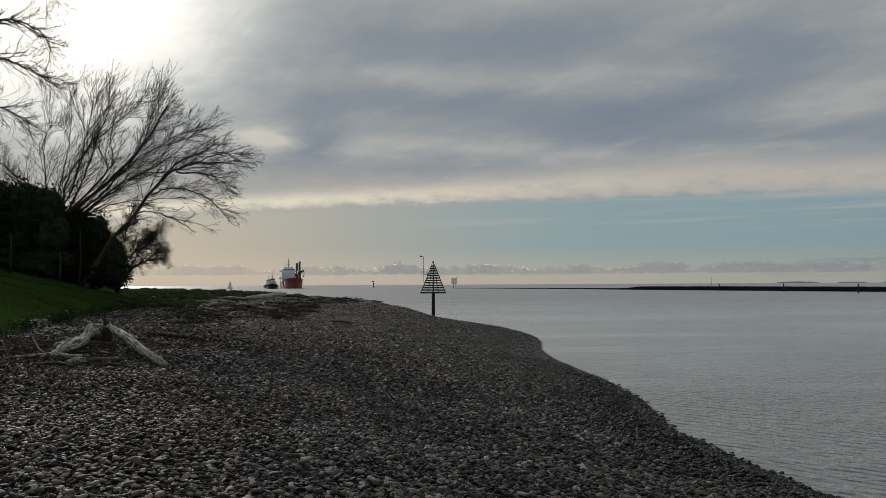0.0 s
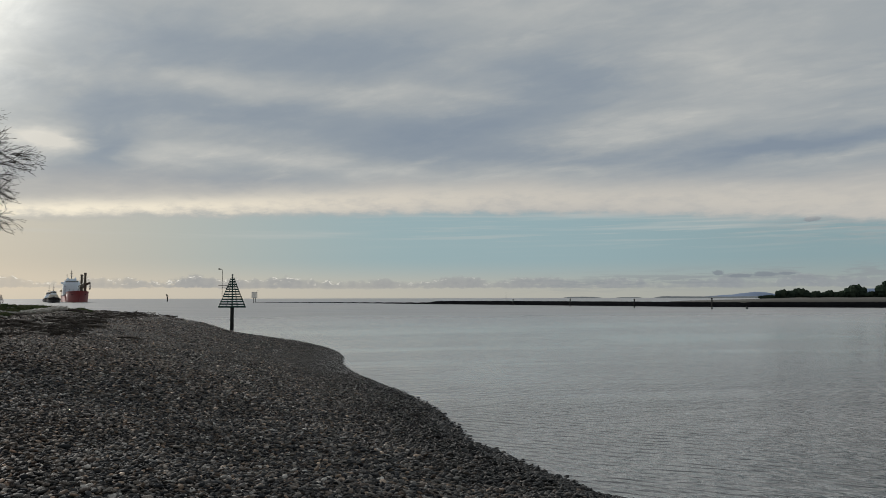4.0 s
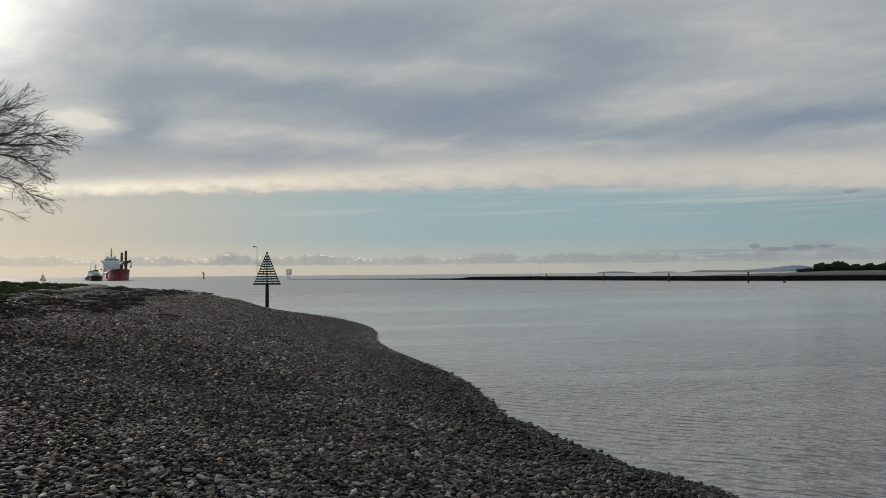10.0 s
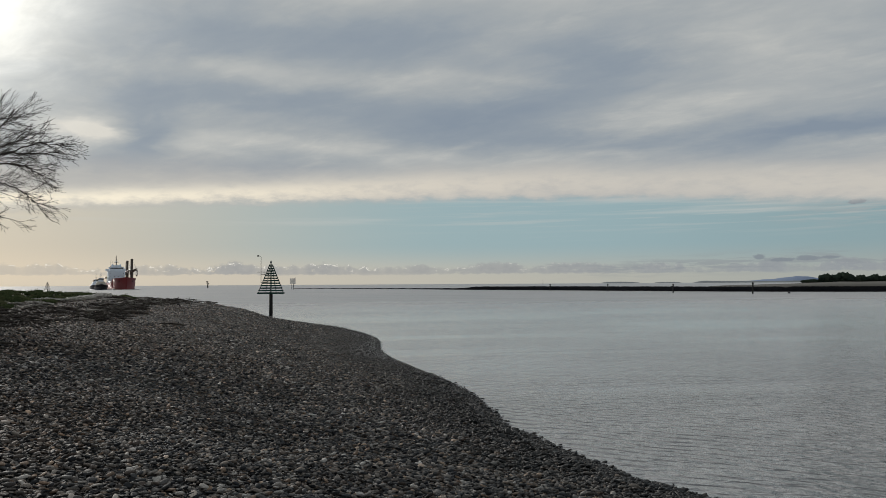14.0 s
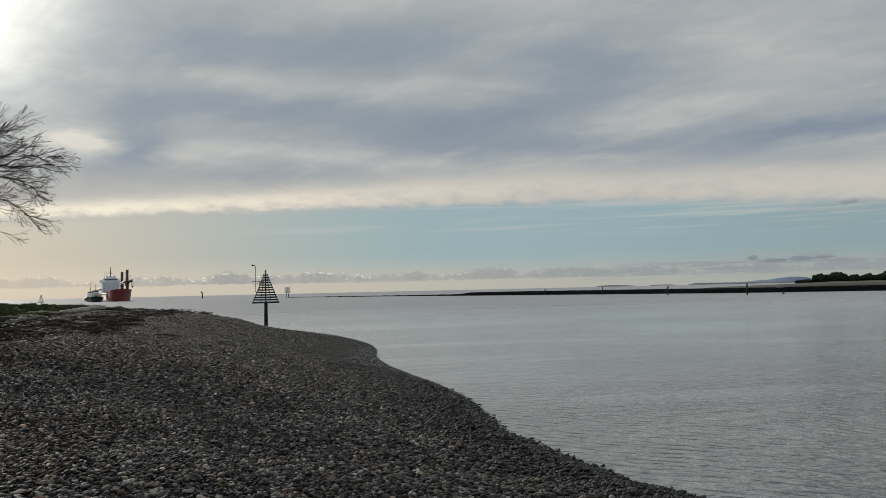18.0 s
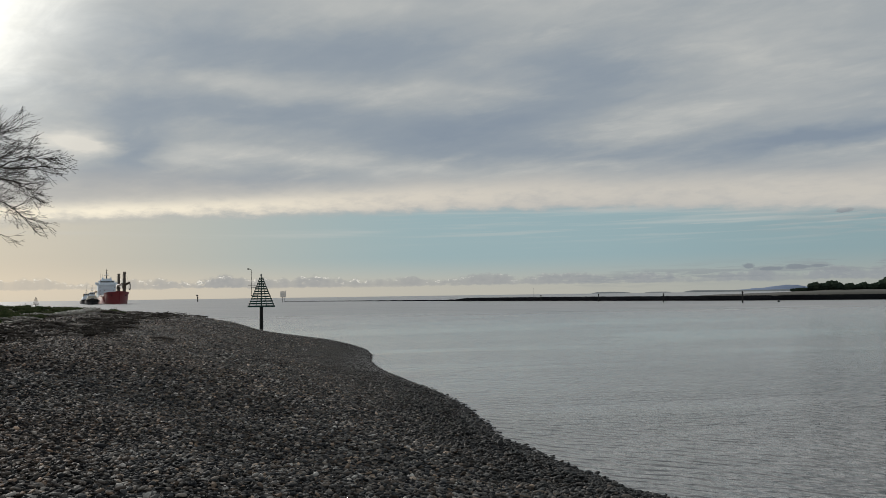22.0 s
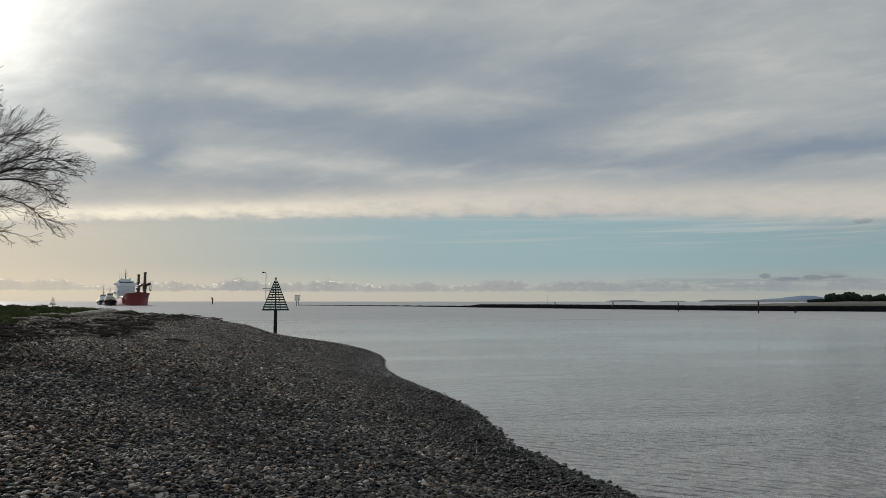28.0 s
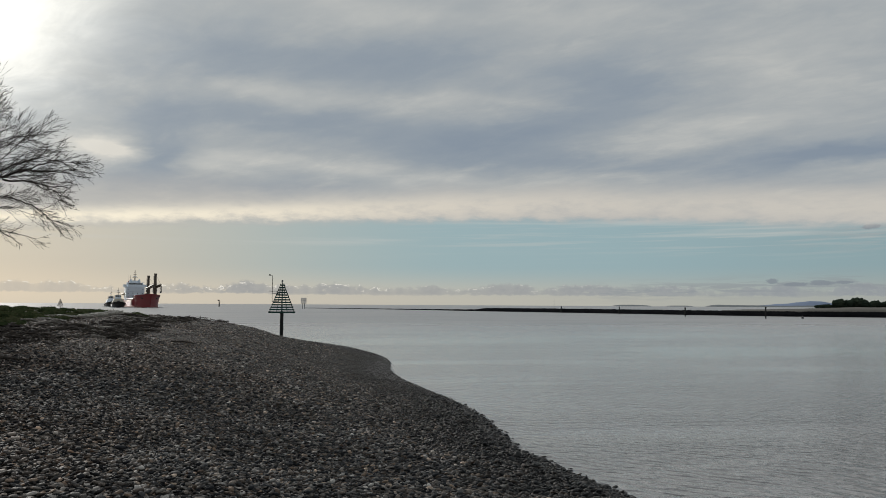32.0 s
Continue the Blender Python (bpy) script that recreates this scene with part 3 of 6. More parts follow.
def build_ground():
    xs = np.r_[-4500, -2000, -900, -400, -200, -120, -85, -65, np.arange(-50, -16, 0.7), np.arange(-16, 8, 0.3), 9, 11, 15, 25, 60, 200, 800, 2500, 4800]
    ys = np.r_[-4500, -2000, -700, -250, -100, -50, -25, -14, np.arange(-8, 45, 0.35), np.arange(45, 112, 0.7), 116, 122, 130, 138, 150, 200, 400, 1000, 2500, 4900]
    X, Y = np.meshgrid(xs, ys)
    Z = height(X, Y)
    nx = len(xs)
    i = np.arange(len(xs) * len(ys)).reshape(len(ys), nx)
    a, b, c, d = (q.ravel() for q in (i[:-1, :-1], i[:-1, 1:], i[1:, 1:], i[1:, :-1]))
    tris = np.concatenate([np.stack([a, b, c], -1), np.stack([a, c, d], -1)])
    v = np.stack([X, Y, Z], -1).reshape(-1, 3)
    mid = v[tris].mean(1)
    wob = 0.35 * np.sin(mid[:, 1] * 1.3) + 0.25 * np.sin(mid[:, 1] * 3.7 + mid[:, 0])
    slots = (mid[:, 0] < turf_edge(mid[:, 1]) + wob).astype(int)
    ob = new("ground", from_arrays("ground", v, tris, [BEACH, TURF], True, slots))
    return tagged(ob, "grey river shingle beach rising to a grassy bank", "beach", kind="structure")


def build_water():
    b = Build().poly([(-6000, -6000, 0), (6000, -6000, 0), (6000, 6000, 0), (-6000, 6000, 0)], [(0, 1, 2, 3)])
    ob = b.part("water", WATER)
    return tagged(ob, "calm grey river mouth water with fine ripples", "water", kind="structure")


ground = build_ground()
water = build_water()


# ---- vessels ----
def thing(name, m, label, category, group=""):
    e = new(name)
    e.matrix_world = m
    return tagged(e, label, category, group)


def hull_rings(stations, zs=(1.0, 0.62, 0.3, 0.0)):
    """Half sections from deck edge to keel, mirrored; each station is deck y, waterline y, deck half beam, waterline half beam, deck height."""
    rings = []
    for yd, yw, hd, hw, zd in stations:
        half = [(hw + (hd - hw) * (k ** 1.4), yw + (yd - yw) * k, zd * k) for k in zs] + [(hw * 0.9, yw, -1.2), (0.02, yw - 0.1, -1.6)]
        rings.append(half + [(-x, y, z) for x, y, z in half[::-1][1:]])
    return rings


def deck_faces(b, stations, drop=0.9):
    """The deck inside the bulwark."""
    for p, q in zip(stations, stations[1:]):
        b.poly([(p[2] * 0.97, p[0] - 0.1, p[4] - drop), (q[2] * 0.97, q[0], q[4] - drop), (-q[2] * 0.97, q[0], q[4] - drop), (-p[2] * 0.97, p[0] - 0.1, p[4] - drop)], [(0, 1, 2, 3)])
    return b


def window_row(parent, z, xs, y, w, h, name="window"):
    for x in xs:
        Build().box((x, y, z), (w, 0.08, h)).part(name, WINDOW, parent)


def cargo_ship():
    ship = thing("cargo_ship", pose(0, 0, 0), "red-hulled cargo ship with white bridge and two deck cranes, under way", "ship")
    fore = [(3.6, 0.0, 0.4, 0.12, 7.7), (2.2, -1.2, 2.0, 0.6, 7.55), (0.0, -3.0, 3.8, 1.5, 7.4), (-3.5, -6, 5.5, 3.0, 7.25), (-8, -9.5, 6.5, 4.7, 7.1), (-14.5, -15, 6.9, 6.1, 6.95), (-17, -17, 6.9, 6.4, 6.9)]
    main = [(-17.02, -17.02, 6.9, 6.4, 4.6), (-30, -30, 6.9, 6.85, 4.3), (-78, -78, 6.9, 6.85, 4.3), (-87, -85, 6.6, 5.8, 4.6), (-92, -88, 5.4, 3.2, 4.9)]
    hull = Build().loft(hull_rings(fore + main)).part("hull", RED, ship, "red hull, scuffed along the bow", True)
    stem = hull_rings(fore)[0]
    Build().poly(stem, [tuple(range(len(stem)))]).part("stem", RED, hull)
    end = hull_rings(main)[-1]
    Build().poly(end, [tuple(range(len(end)))]).part("transom", RED, hull)
    deck_faces(Build(), fore).part("forecastle_deck", BOOT, ship)
    deck_faces(Build(), main, 0.9).part("main_deck", BOOT, ship)
    boot = [(yd, yw + 0.05, hw + 0.04 + (hd - hw) * 0.1, hw + 0.05, 1.1) for yd, yw, hd, hw, zd in fore + main]
    boot = [(yw, yw, hd, hw, z) for yd, yw, hd, hw, z in boot]
    Build().loft(hull_rings(boot, (1.0, 0.5, 0.0))).part("boot_topping", BOOT, hull, "darker red-brown band at the waterline", True)
    for x in (-3.1, 3.1):
        Build().box((x * 1.25, -2.6, 5.3), (0.9, 0.9, 0.7), bevel=0.2).part("anchor", DARK_HULL, hull)
    # plain bars where the name is painted
    for s in (-1, 1):
        Build().box((s * 5.15, -6.3, 6.2), (0.08, 3.0, 0.42), Matrix.Rotation(s * radians(17), 3, "Z")).part("name_bar", OFFWHITE, hull)
    # windlass house and mast on the forecastle
    Build().box((0, -6, 6.9), (4.0, 2.2, 1.2), bevel=0.3).part("windlass", DARK_HULL, ship)
    Build().tube([(0, -1.5, 6.5), (0, -1.7, 11.0)], [0.16, 0.09], 8).part("foremast", CRANE, ship)
    # hatches with coaming
    for y in (-28, -46, -63):
        Build().box((0.3, y, 4.6), (9.6, 14.5, 2.0), bevel=0.3).part("hatch_cover", BOOT, ship)
    # deck cranes on the port side
    for y, top, reach in ((-18, 19.7, (-2.6, 4.0, 12.6)), (-50, 19.4, (-1.5, 13.0, 12.8))):
        c = Build().tube([(0, 0, 3.6), (0, 0, 9.5), (0, 0, 10.2), (0, 0, top - 1.2), (0, 0, top)], [0.95, 0.92, 0.85, 0.7, 0.75], 10).part("deck_crane", CRANE, ship, "dark brown deck crane with stowed jib")
        c.location = (-4.8, y, 0)
        Build().box((0, 0, top - 0.6), (1.6, 1.4, 1.1), bevel=0.3).part("crane_head", CRANE, c)
        Build().box((0.2, 0.3, 10.6), (2.2, 2.2, 2.2), bevel=0.4).part("crane_house", CRANE, c)
        jib = Build()
        p, q = Vector((0.8, 1.0, 10.8)), Vector(reach)
        side = (q - p).cross(Vector((0, 0, 1))).normalized() * 0.5
        for s in (-1, 1):
            for h in (0, 0.9):
                jib.tube([p + side * s + Vector((0, 0, h)), q + side * s * 0.7 + Vector((0, 0, h * 0.8))], 0.28, 5)
            for i in range(7):
                a, d = p.lerp(q, i / 7) + side * s, p.lerp(q, (i + 1) / 7) + side * s * 0.9
                jib.tube([a, d + Vector((0, 0, 0.8 - i * 0.05))], 0.14, 4)
        jib.part("jib", CRANE, c)
        Build().tube([(0, 0.3, top - 0.2), q + Vector((0, 0, 0.3))], 0.05, 4).part("luffing_cable", DARK_HULL, c)
        Build().tube([q + Vector((0.3, 0, 0)), q + Vector((0.4, 0, -3.6))], 0.16, 4).tube([q - Vector((0.3, 0, 0)), q - Vector((0.4, 0, 3.6))], 0.16, 4).box(q - Vector((0, 0, 3.7)), (0.8, 0.6, 0.9), bevel=0.2).part("hook_block", DARK_HULL, c)
        ladder = Build().tube([(1.0, 1.05, 4), (0.9, 0.95, top - 1.5)], 0.05, 4).tube([(1.4, 1.05, 4), (1.2, 0.95, top - 1.5)], 0.05, 4)
        ladder.part("ladder", STEEL, c)
    # superstructure
    house = Build().box((0, -80, 8.6), (11.0, 12, 9.2), bevel=0.5).part("accommodation", WHITE, ship, "white accommodation block")
    for z in (6.4, 8.8, 11.2):
        window_row(house, z, (-4.2, -1.2, 1.5, 4.3) if z < 11 else (-4.4, 4.4), -73.97, 0.42, 0.5)
        Build().box((0, -79.8, z + 1.35), (11.4, 12.6, 0.14)).part("deck_edge", WHITE, house)
    bridge = Build().box((0, -79, 14.25), (9.6, 8, 2.3), bevel=0.9).part("bridge", WHITE, ship)
    Build().box((0, -78, 13.15), (14.2, 5.5, 0.35)).part("bridge_wing_deck", WHITE, bridge)
    for s in (-1, 1):
        Build().box((s * 5.95, -75.3, 13.8), (2.4, 0.12, 1.1)).part("wing_bulwark", WHITE, bridge)
        Build().box((s * 7.0, -78, 13.8), (0.12, 5.4, 1.1)).part("wing_bulwark", WHITE, bridge)
    window_row(bridge, 14.75, [-3.7 + i * 1.05 for i in range(8)], -74.97, 0.92, 0.7)
    Build().box((0, -79, 15.5), (10.2, 8.6, 0.25), bevel=0.6).part("bridge_roof", WHITE, bridge)
    Build().box((0, -80, 16.3), (6.6, 5, 1.4), bevel=0.6).part("monkey_island", WHITE, ship)
    mast = Build().tube([(0, -79, 16.5), (0, -79, 23.8)], [0.35, 0.12], 8).part("mast", DARK_HULL, ship)
    for z, w in ((19.0, 3.0), (20.8, 2.0), (22.4, 1.2)):
        Build().box((0, -79, z), (w, 0.2, 0.18)).part("yard", DARK_HULL, mast)
    Build().box((0, -78.6, 19.6), (2.2, 0.25, 0.3)).part("radar_scanner", WHITE, mast)
    for x in (-3.0, 2.6, 3.6):
        Build().tube([(x, -80, 16.8), (x, -80, 19.2 + 0.4 * x)], 0.06, 5).part("antenna", DARK_HULL, ship)
    for x in (-2.4, 2.5):
        Build().tube([(x, -77, 16.9), (x, -77, 17.4), (x, -77, 17.9)], [0.5, 0.5, 0.1], 8).part("satellite_dome", WHITE, ship)
    Build().box((1.5, -87, 13.5), (3.6, 3.4, 6.5), bevel=0.6).part("funnel", RED, ship, "red funnel")
    for s in (-1, 1):
        Build().tube([(s * 6.7, -70, 4.4), (s * 6.7, -70, 7.6)], 0.12, 6).part("davit", WHITE, ship)
        boat = Build().loft([[(s * 6.9 + 1.0 * math.cos(a) * w, y, 8.2 + 0.8 * math.sin(a) * w) for a in [i * math.pi / 4 for i in range(8)]] for y, w in ((-72.5, 0.2), (-74, 0.9), (-77, 1.0), (-80, 0.9), (-81.5, 0.2))], True)
        boat.part("lifeboat", BUFF, ship, "buff-orange lifeboat", True)
    # railings along the main deck
    rail = Build()
    for s in (-1, 1):
        rail.tube([(s * 6.7, -18, 5.4), (s * 6.7, -72, 5.2)], 0.05, 4)
        for y in range(-70, -18, 4):
            rail.tube([(s * 6.7, y, 4.2), (s * 6.7, y, 5.3)], 0.05, 4)
    rail.part("railing", STEEL, ship)
    foam = Build()
    rr = random.Random(5)
    for i in range(140):
        s, t = rr.choice((-1, 1)), rr.random()
        y = 0.8 - t * 60
        x = s * (0.4 + min(6.9, 0.5 * -y if y < 0 else 0) + rr.random() * 1.3)
        r = 0.25 + rr.random() * 0.5
        foam.box((x, y, 0.02), (r, r * 2.5, 0.16 + 0.3 * rr.random() * (1 - t)), Matrix.Rotation(rr.random(), 3, "Z"), bevel=r * 0.3)
    tagged(foam.part("bow_wave", FOAM, ship, "broken white bow wave"), kind="stuff")
    return ship


def tug_boat(label, hull_mat, tall):
    tug = thing("tug_boat", pose(0, 0, 0), label, "tugboat", "harbour tugs")
    st = [(2.4, 0.6, 0.6, 0.3, 3.4), (1.4, -0.6, 2.4, 1.3, 3.2), (-0.8, -2.4, 3.9, 2.7, 2.9), (-4, -5, 4.6, 3.9, 2.5), (-10, -10, 4.8, 4.3, 1.9), (-19, -18, 4.6, 4.0, 1.6), (-22, -21, 3.8, 2.6, 1.7)]
    hull = Build().loft(hull_rings(st)).part("hull", hull_mat, tug, "", True)
    deck_faces(Build(), st, 0.6).part("deck", BOOT, tug)
    stem = hull_rings(st)[0]
    Build().poly(stem, [tuple(range(len(stem)))]).part("stem", hull_mat, hull)
    fender = Build()
    fender.tube([(s * x, y, z) for s, x, y, z in [(1, 4.85, -10, 1.7), (1, 4.7, -4, 2.3), (1, 3.95, -0.7, 2.7), (1, 2.4, 1.6, 3.0), (1, 0, 2.7, 3.2), (-1, 2.4, 1.6, 3.0), (-1, 3.95, -0.7, 2.7), (-1, 4.7, -4, 2.3), (-1, 4.85, -10, 1.7)]], 0.32, 6)
    fender.part("fender", RUBBER, hull, "black rubber bow fender")
    for i in range(-3, 4):
        Build().tube([(i * 1.05, 2.4 - abs(i) * 0.75, 2.2), (i * 1.05, 2.75 - abs(i) * 0.75, 2.2)], 0.5, 8).part("tyre", RUBBER, hull)
    house = Build().loft([[(sx * w, -9 + sy * d, z) for sx, sy in ((-1, -1), (1, -1), (1, 1), (-1, 1))] for w, d, z in ((4.0, 4.4, 1.8), (3.8, 4.3, 3.3), (2.9, 3.6, 5.1))], True).part("deckhouse", WHITE if tall else SHADED, tug)
    window_row(house, 3.0, (-1.9, 0.0, 1.9), -4.62, 0.6, 0.5)
    wheel = Build().loft([[(2.4 * c, -8.6 + 2.4 * s, 5.1) for c, s in ((math.cos(a), math.sin(a)) for a in [math.pi / 8 + i * math.pi / 4 for i in range(8)])],
                          [(2.15 * c, -8.6 + 2.15 * s, 7.3) for c, s in ((math.cos(a), math.sin(a)) for a in [math.pi / 8 + i * math.pi / 4 for i in range(8)])]], True).part("wheelhouse", WHITE, tug)
    for i in range(8):
        a = i * math.pi / 4
        Build().box((2.17 * math.cos(a), -8.6 + 2.17 * math.sin(a), 6.5), (0.1, 1.35, 0.8), Matrix.Rotation(a, 3, "Z")).part("window", WINDOW, wheel)
    Build().tube([(0, -8.6, 7.1), (0, -8.6, 7.35)], [2.4, 2.1], 8).part("roof", BUFF if tall else SHADED, wheel)
    mast = Build().tube([(0, -9.2, 7.2), (0, -9.4, 13.0 if tall else 11.6)], [0.22, 0.08], 6).part("mast", DARK_HULL, tug)
    for z, w in ((8.6, 2.6), (9.8, 1.8)):
        Build().box((0, -9.2, z), (w, 0.16, 0.14)).part("yard", DARK_HULL, mast)
    Build().box((0.3, -9, 9.1), (1.5, 0.2, 0.24)).part("radar_scanner", WHITE, mast)
    for s in (-1, 1):
        Build().box((s * 1.9, -12.6, 5.6), (1.0, 1.3, 3.0), bevel=0.3).part("funnel", BUFF if tall else DARK_HULL, tug)
    Build().tube([(-1.1, -1.2, 3.3), (1.1, -1.2, 3.3)], 0.5, 8).part("winch", DARK_HULL, tug)
    Build().tube([(-0.7, 0.2, 2.6), (-0.7, 0.2, 4.0), (0.7, 0.2, 4.0), (0.7, 0.2, 2.6)], 0.13, 6).part("staple", STEEL, tug)
    rail = Build().tube([(3.9, -4, 3.6), (4.3, -10, 3.0), (4.2, -18, 2.7)], 0.05, 4).tube([(-3.9, -4, 3.6), (-4.3, -10, 3.0), (-4.2, -18, 2.7)], 0.05, 4)
    rail.part("railing", STEEL, tug)
    foam = Build()
    rr = random.Random(9)
    for i in range(60):
        s, t = rr.choice((-1, 1)), rr.random()
        y = 1.0 - t * 24
        r = 0.2 + rr.random() * 0.45
        foam.box((s * (0.4 + min(4.4, -0.8 * y if y < 0 else 0) + rr.random()), y, 0.02), (r, r * 2, 0.14 + 0.25 * rr.random()), Matrix.Rotation(rr.random(), 3, "Z"), bevel=r * 0.3)
    tagged(foam.part("bow_wave", FOAM, tug), kind="stuff")
    # slim beam, with upperworks that lean inwards
    for ob in tug.children_recursive:
        for v in ob.data.vertices:
            v.co.x *= 0.84 - 0.02 * max(v.co.z, 0)
    return tug


def polar(az, d, z=0.0):
    return Vector((d * math.sin(radians(az)), d * math.cos(radians(az)), z))


SHIP = cargo_ship()
TUG_NEAR = tug_boat("black-hulled harbour tug with white wheelhouse escorting the ship", DARK_HULL, False)
TUG_FAR = tug_boat("second harbour tug with a tall mast following behind", DARK_HULL, True)


# ---- marks and far shore ----
def on_ground(x, y, sink=0.05):
    return pose(x, y, ground_z(x, y) - sink)


def day_beacon(name, m, label, width, tri, leg, slats, mat, post_mat, category="beacon", lamp=True):
    """A slatted triangle on a pile, its face towards the beach."""
    b = thing(name, m, label, category)
    r = 0.155 * width / 2.2
    top = leg + tri
    Build().tube([(0, 0, -0.8), (0, 0, leg + 0.12)], [r, r * 0.92], 12).part("pile", post_mat, b, "dark timber pile", True)
    for i in range(slats):
        k = i / (slats - 1)
        z = leg + 0.06 + (tri - 0.2) * k
        w = width * (1 - k * 0.86)
        Build().box((0, -r - 0.06, z), (w, 0.035, tri / slats * 0.56), Matrix.Rotation(radians(0.6 * math.sin(i * 2.1)), 3, "Y")).part("slat", mat, b)
    for s in (-1, 1):
        Build().tube([(s * width * 0.47, -r - 0.02, leg), (s * width * 0.05, -r - 0.02, top)], 0.035 * width / 2.2, 5).part("side_rail", mat, b)
        Build().tube([(s * width * 0.2, -r, leg), (s * width * 0.05, -r, top - 0.3)], 0.028 * width / 2.2, 5).part("inner_rail", mat, b)
    Build().tube([(0, -r + 0.05, leg), (0, -r + 0.05, top)], [0.06 * width / 2.2, 0.05 * width / 2.2], 6).part("king_post", mat, b)
    Build().box((0, -r - 0.02, leg + 0.02), (width * 1.0, 0.1, 0.09 * width / 2.2)).part("bottom_beam", mat, b)
    if lamp:
        Build().tube([(0, 0, top), (0, 0, top + 0.1), (0, 0, top + 0.12), (0, 0, top + 0.27), (0, 0, top + 0.32)], [0.05, 0.05, 0.08, 0.07, 0.02], 10).part("lantern", STEEL, b, "small lantern on the apex")
        pole = Build().tube([(-0.82, 0.1, leg + 0.9), (-0.82, 0.1, top + 0.6), (-0.86, 0.1, top + 0.68), (-0.95, 0.1, top + 0.72), (-1.05, 0.1, top + 0.7)], 0.022, 6).part("lamp_pole", PILE, b, "thin lamp pole beside the triangle")
        Build().tube([(-1.14, 0.1, top + 0.72), (-1.02, 0.1, top + 0.72), (-0.98, 0.1, top + 0.67)], [0.05, 0.06, 0.02], 8).part("lamp_head", PILE, pole)
        for z in (leg + 1.62, leg + 1.82):
            Build().tube([(-1.12 if z > leg + 1.7 else -0.85, 0.08, z), (-0.2, 0.05, z)], 0.018, 5).part("bracket", PILE, b)
        Build().tube([(-0.5, 0.06, leg + 1.1), (-0.5, 0.06, leg + 1.85)], 0.018, 5).part("bracket", PILE, b)
        Build().tube([(-0.82, 0.1, leg + 0.95), (-0.3, 0.05, leg + 0.95)], 0.02, 5).part("bracket", PILE, b)
    return b


bx, by = -0.84, 70.0
day_beacon("day_beacon", pose(bx, by, 0.0, 0, 0, 0.7), "green triangular slatted day beacon on a dark timber pile", 2.24, 2.47, 1.89, 12, SLAT, PILE)
p = polar(-14.7, 330)
day_beacon("far_beacon", pose(p.x, p.y, 0.1, 0, 0, 14.7), "grey triangular slatted beacon on a short pile", 2.1, 2.6, 1.3, 7, GREY_BEIGE, PILE, lamp=False)


def channel_marker(az, d):
    p = polar(az, d)
    m = thing("channel_marker", pose(p.x, p.y, 0), "dark channel marker post with a topmark and platform", "marker")
    Build().tube([(0, 0, -1), (0, 0, 3.9)], [0.5, 0.42], 8).part("pile", PILE, m)
    Build().box((0, 0, 3.9), (2.0, 2.0, 0.25)).part("platform", PILE, m)
    Build().tube([(0.1, 0, 4.0), (0.1, 0, 5.6)], 0.16, 6).part("lantern_post", PILE, m)
    Build().box((-0.5, 0, 5.2), (1.5, 0.2, 1.0), Matrix.Rotation(0.3, 3, "Y")).part("topmark", PILE, m)


channel_marker(-4.88, 700)


def sign_board(az, d):
    p = polar(az, d)
    m = thing("sign_board", pose(p.x, p.y, 0, 0, 0, -az), "pale slatted navigation board on two legs in the water", "sign")
    for x in (-0.5, 0.5):
        Build().tube([(x, 0, -1), (x, 0, 3.1)], 0.16, 6).part("leg", PILE, m)
    for i in range(7):
        Build().box((-1.32 + i * 0.44, -0.18, 4.4), (0.34, 0.08, 3.1)).part("board", OFFWHITE, m)
    for z in (3.1, 4.4, 5.7):
        Build().box((0, -0.06, z), (3.0, 0.12, 0.16)).part("crossbar", PILE, m)
    Build().tube([(1.3, 0, 5.9), (1.3, 0, 6.6), (2.0, 0, 6.7)], 0.06, 5).part("lamp_arm", PILE, m)


sign_board(0.79, 450)

# line of the training wall across the river
WALL = [(0.9, 520, 0.35, 1.2), (4.0, 470, 0.45, 1.4), (8.5, 410, 0.6, 1.8), (12.6, 350, 0.85, 2.2), (13.6, 340, 1.75, 3.0), (18.8, 303, 1.85, 3.2), (24.0, 272, 1.8, 3.2), (30.0, 246, 1.75, 3.4), (33.9, 238, 1.7, 3.5), (34.2, 238, 1.4, 3.5), (34.5, 238, 1.75, 3.6), (46, 233, 1.8, 3.6), (60, 225, 1.8, 3.6)]


def wall_at(az):
    d, h, w = (float(np.interp(az, [q[0] for q in WALL], [q[k] for q in WALL])) for k in (1, 2, 3))
    return d, h * 0.87, w


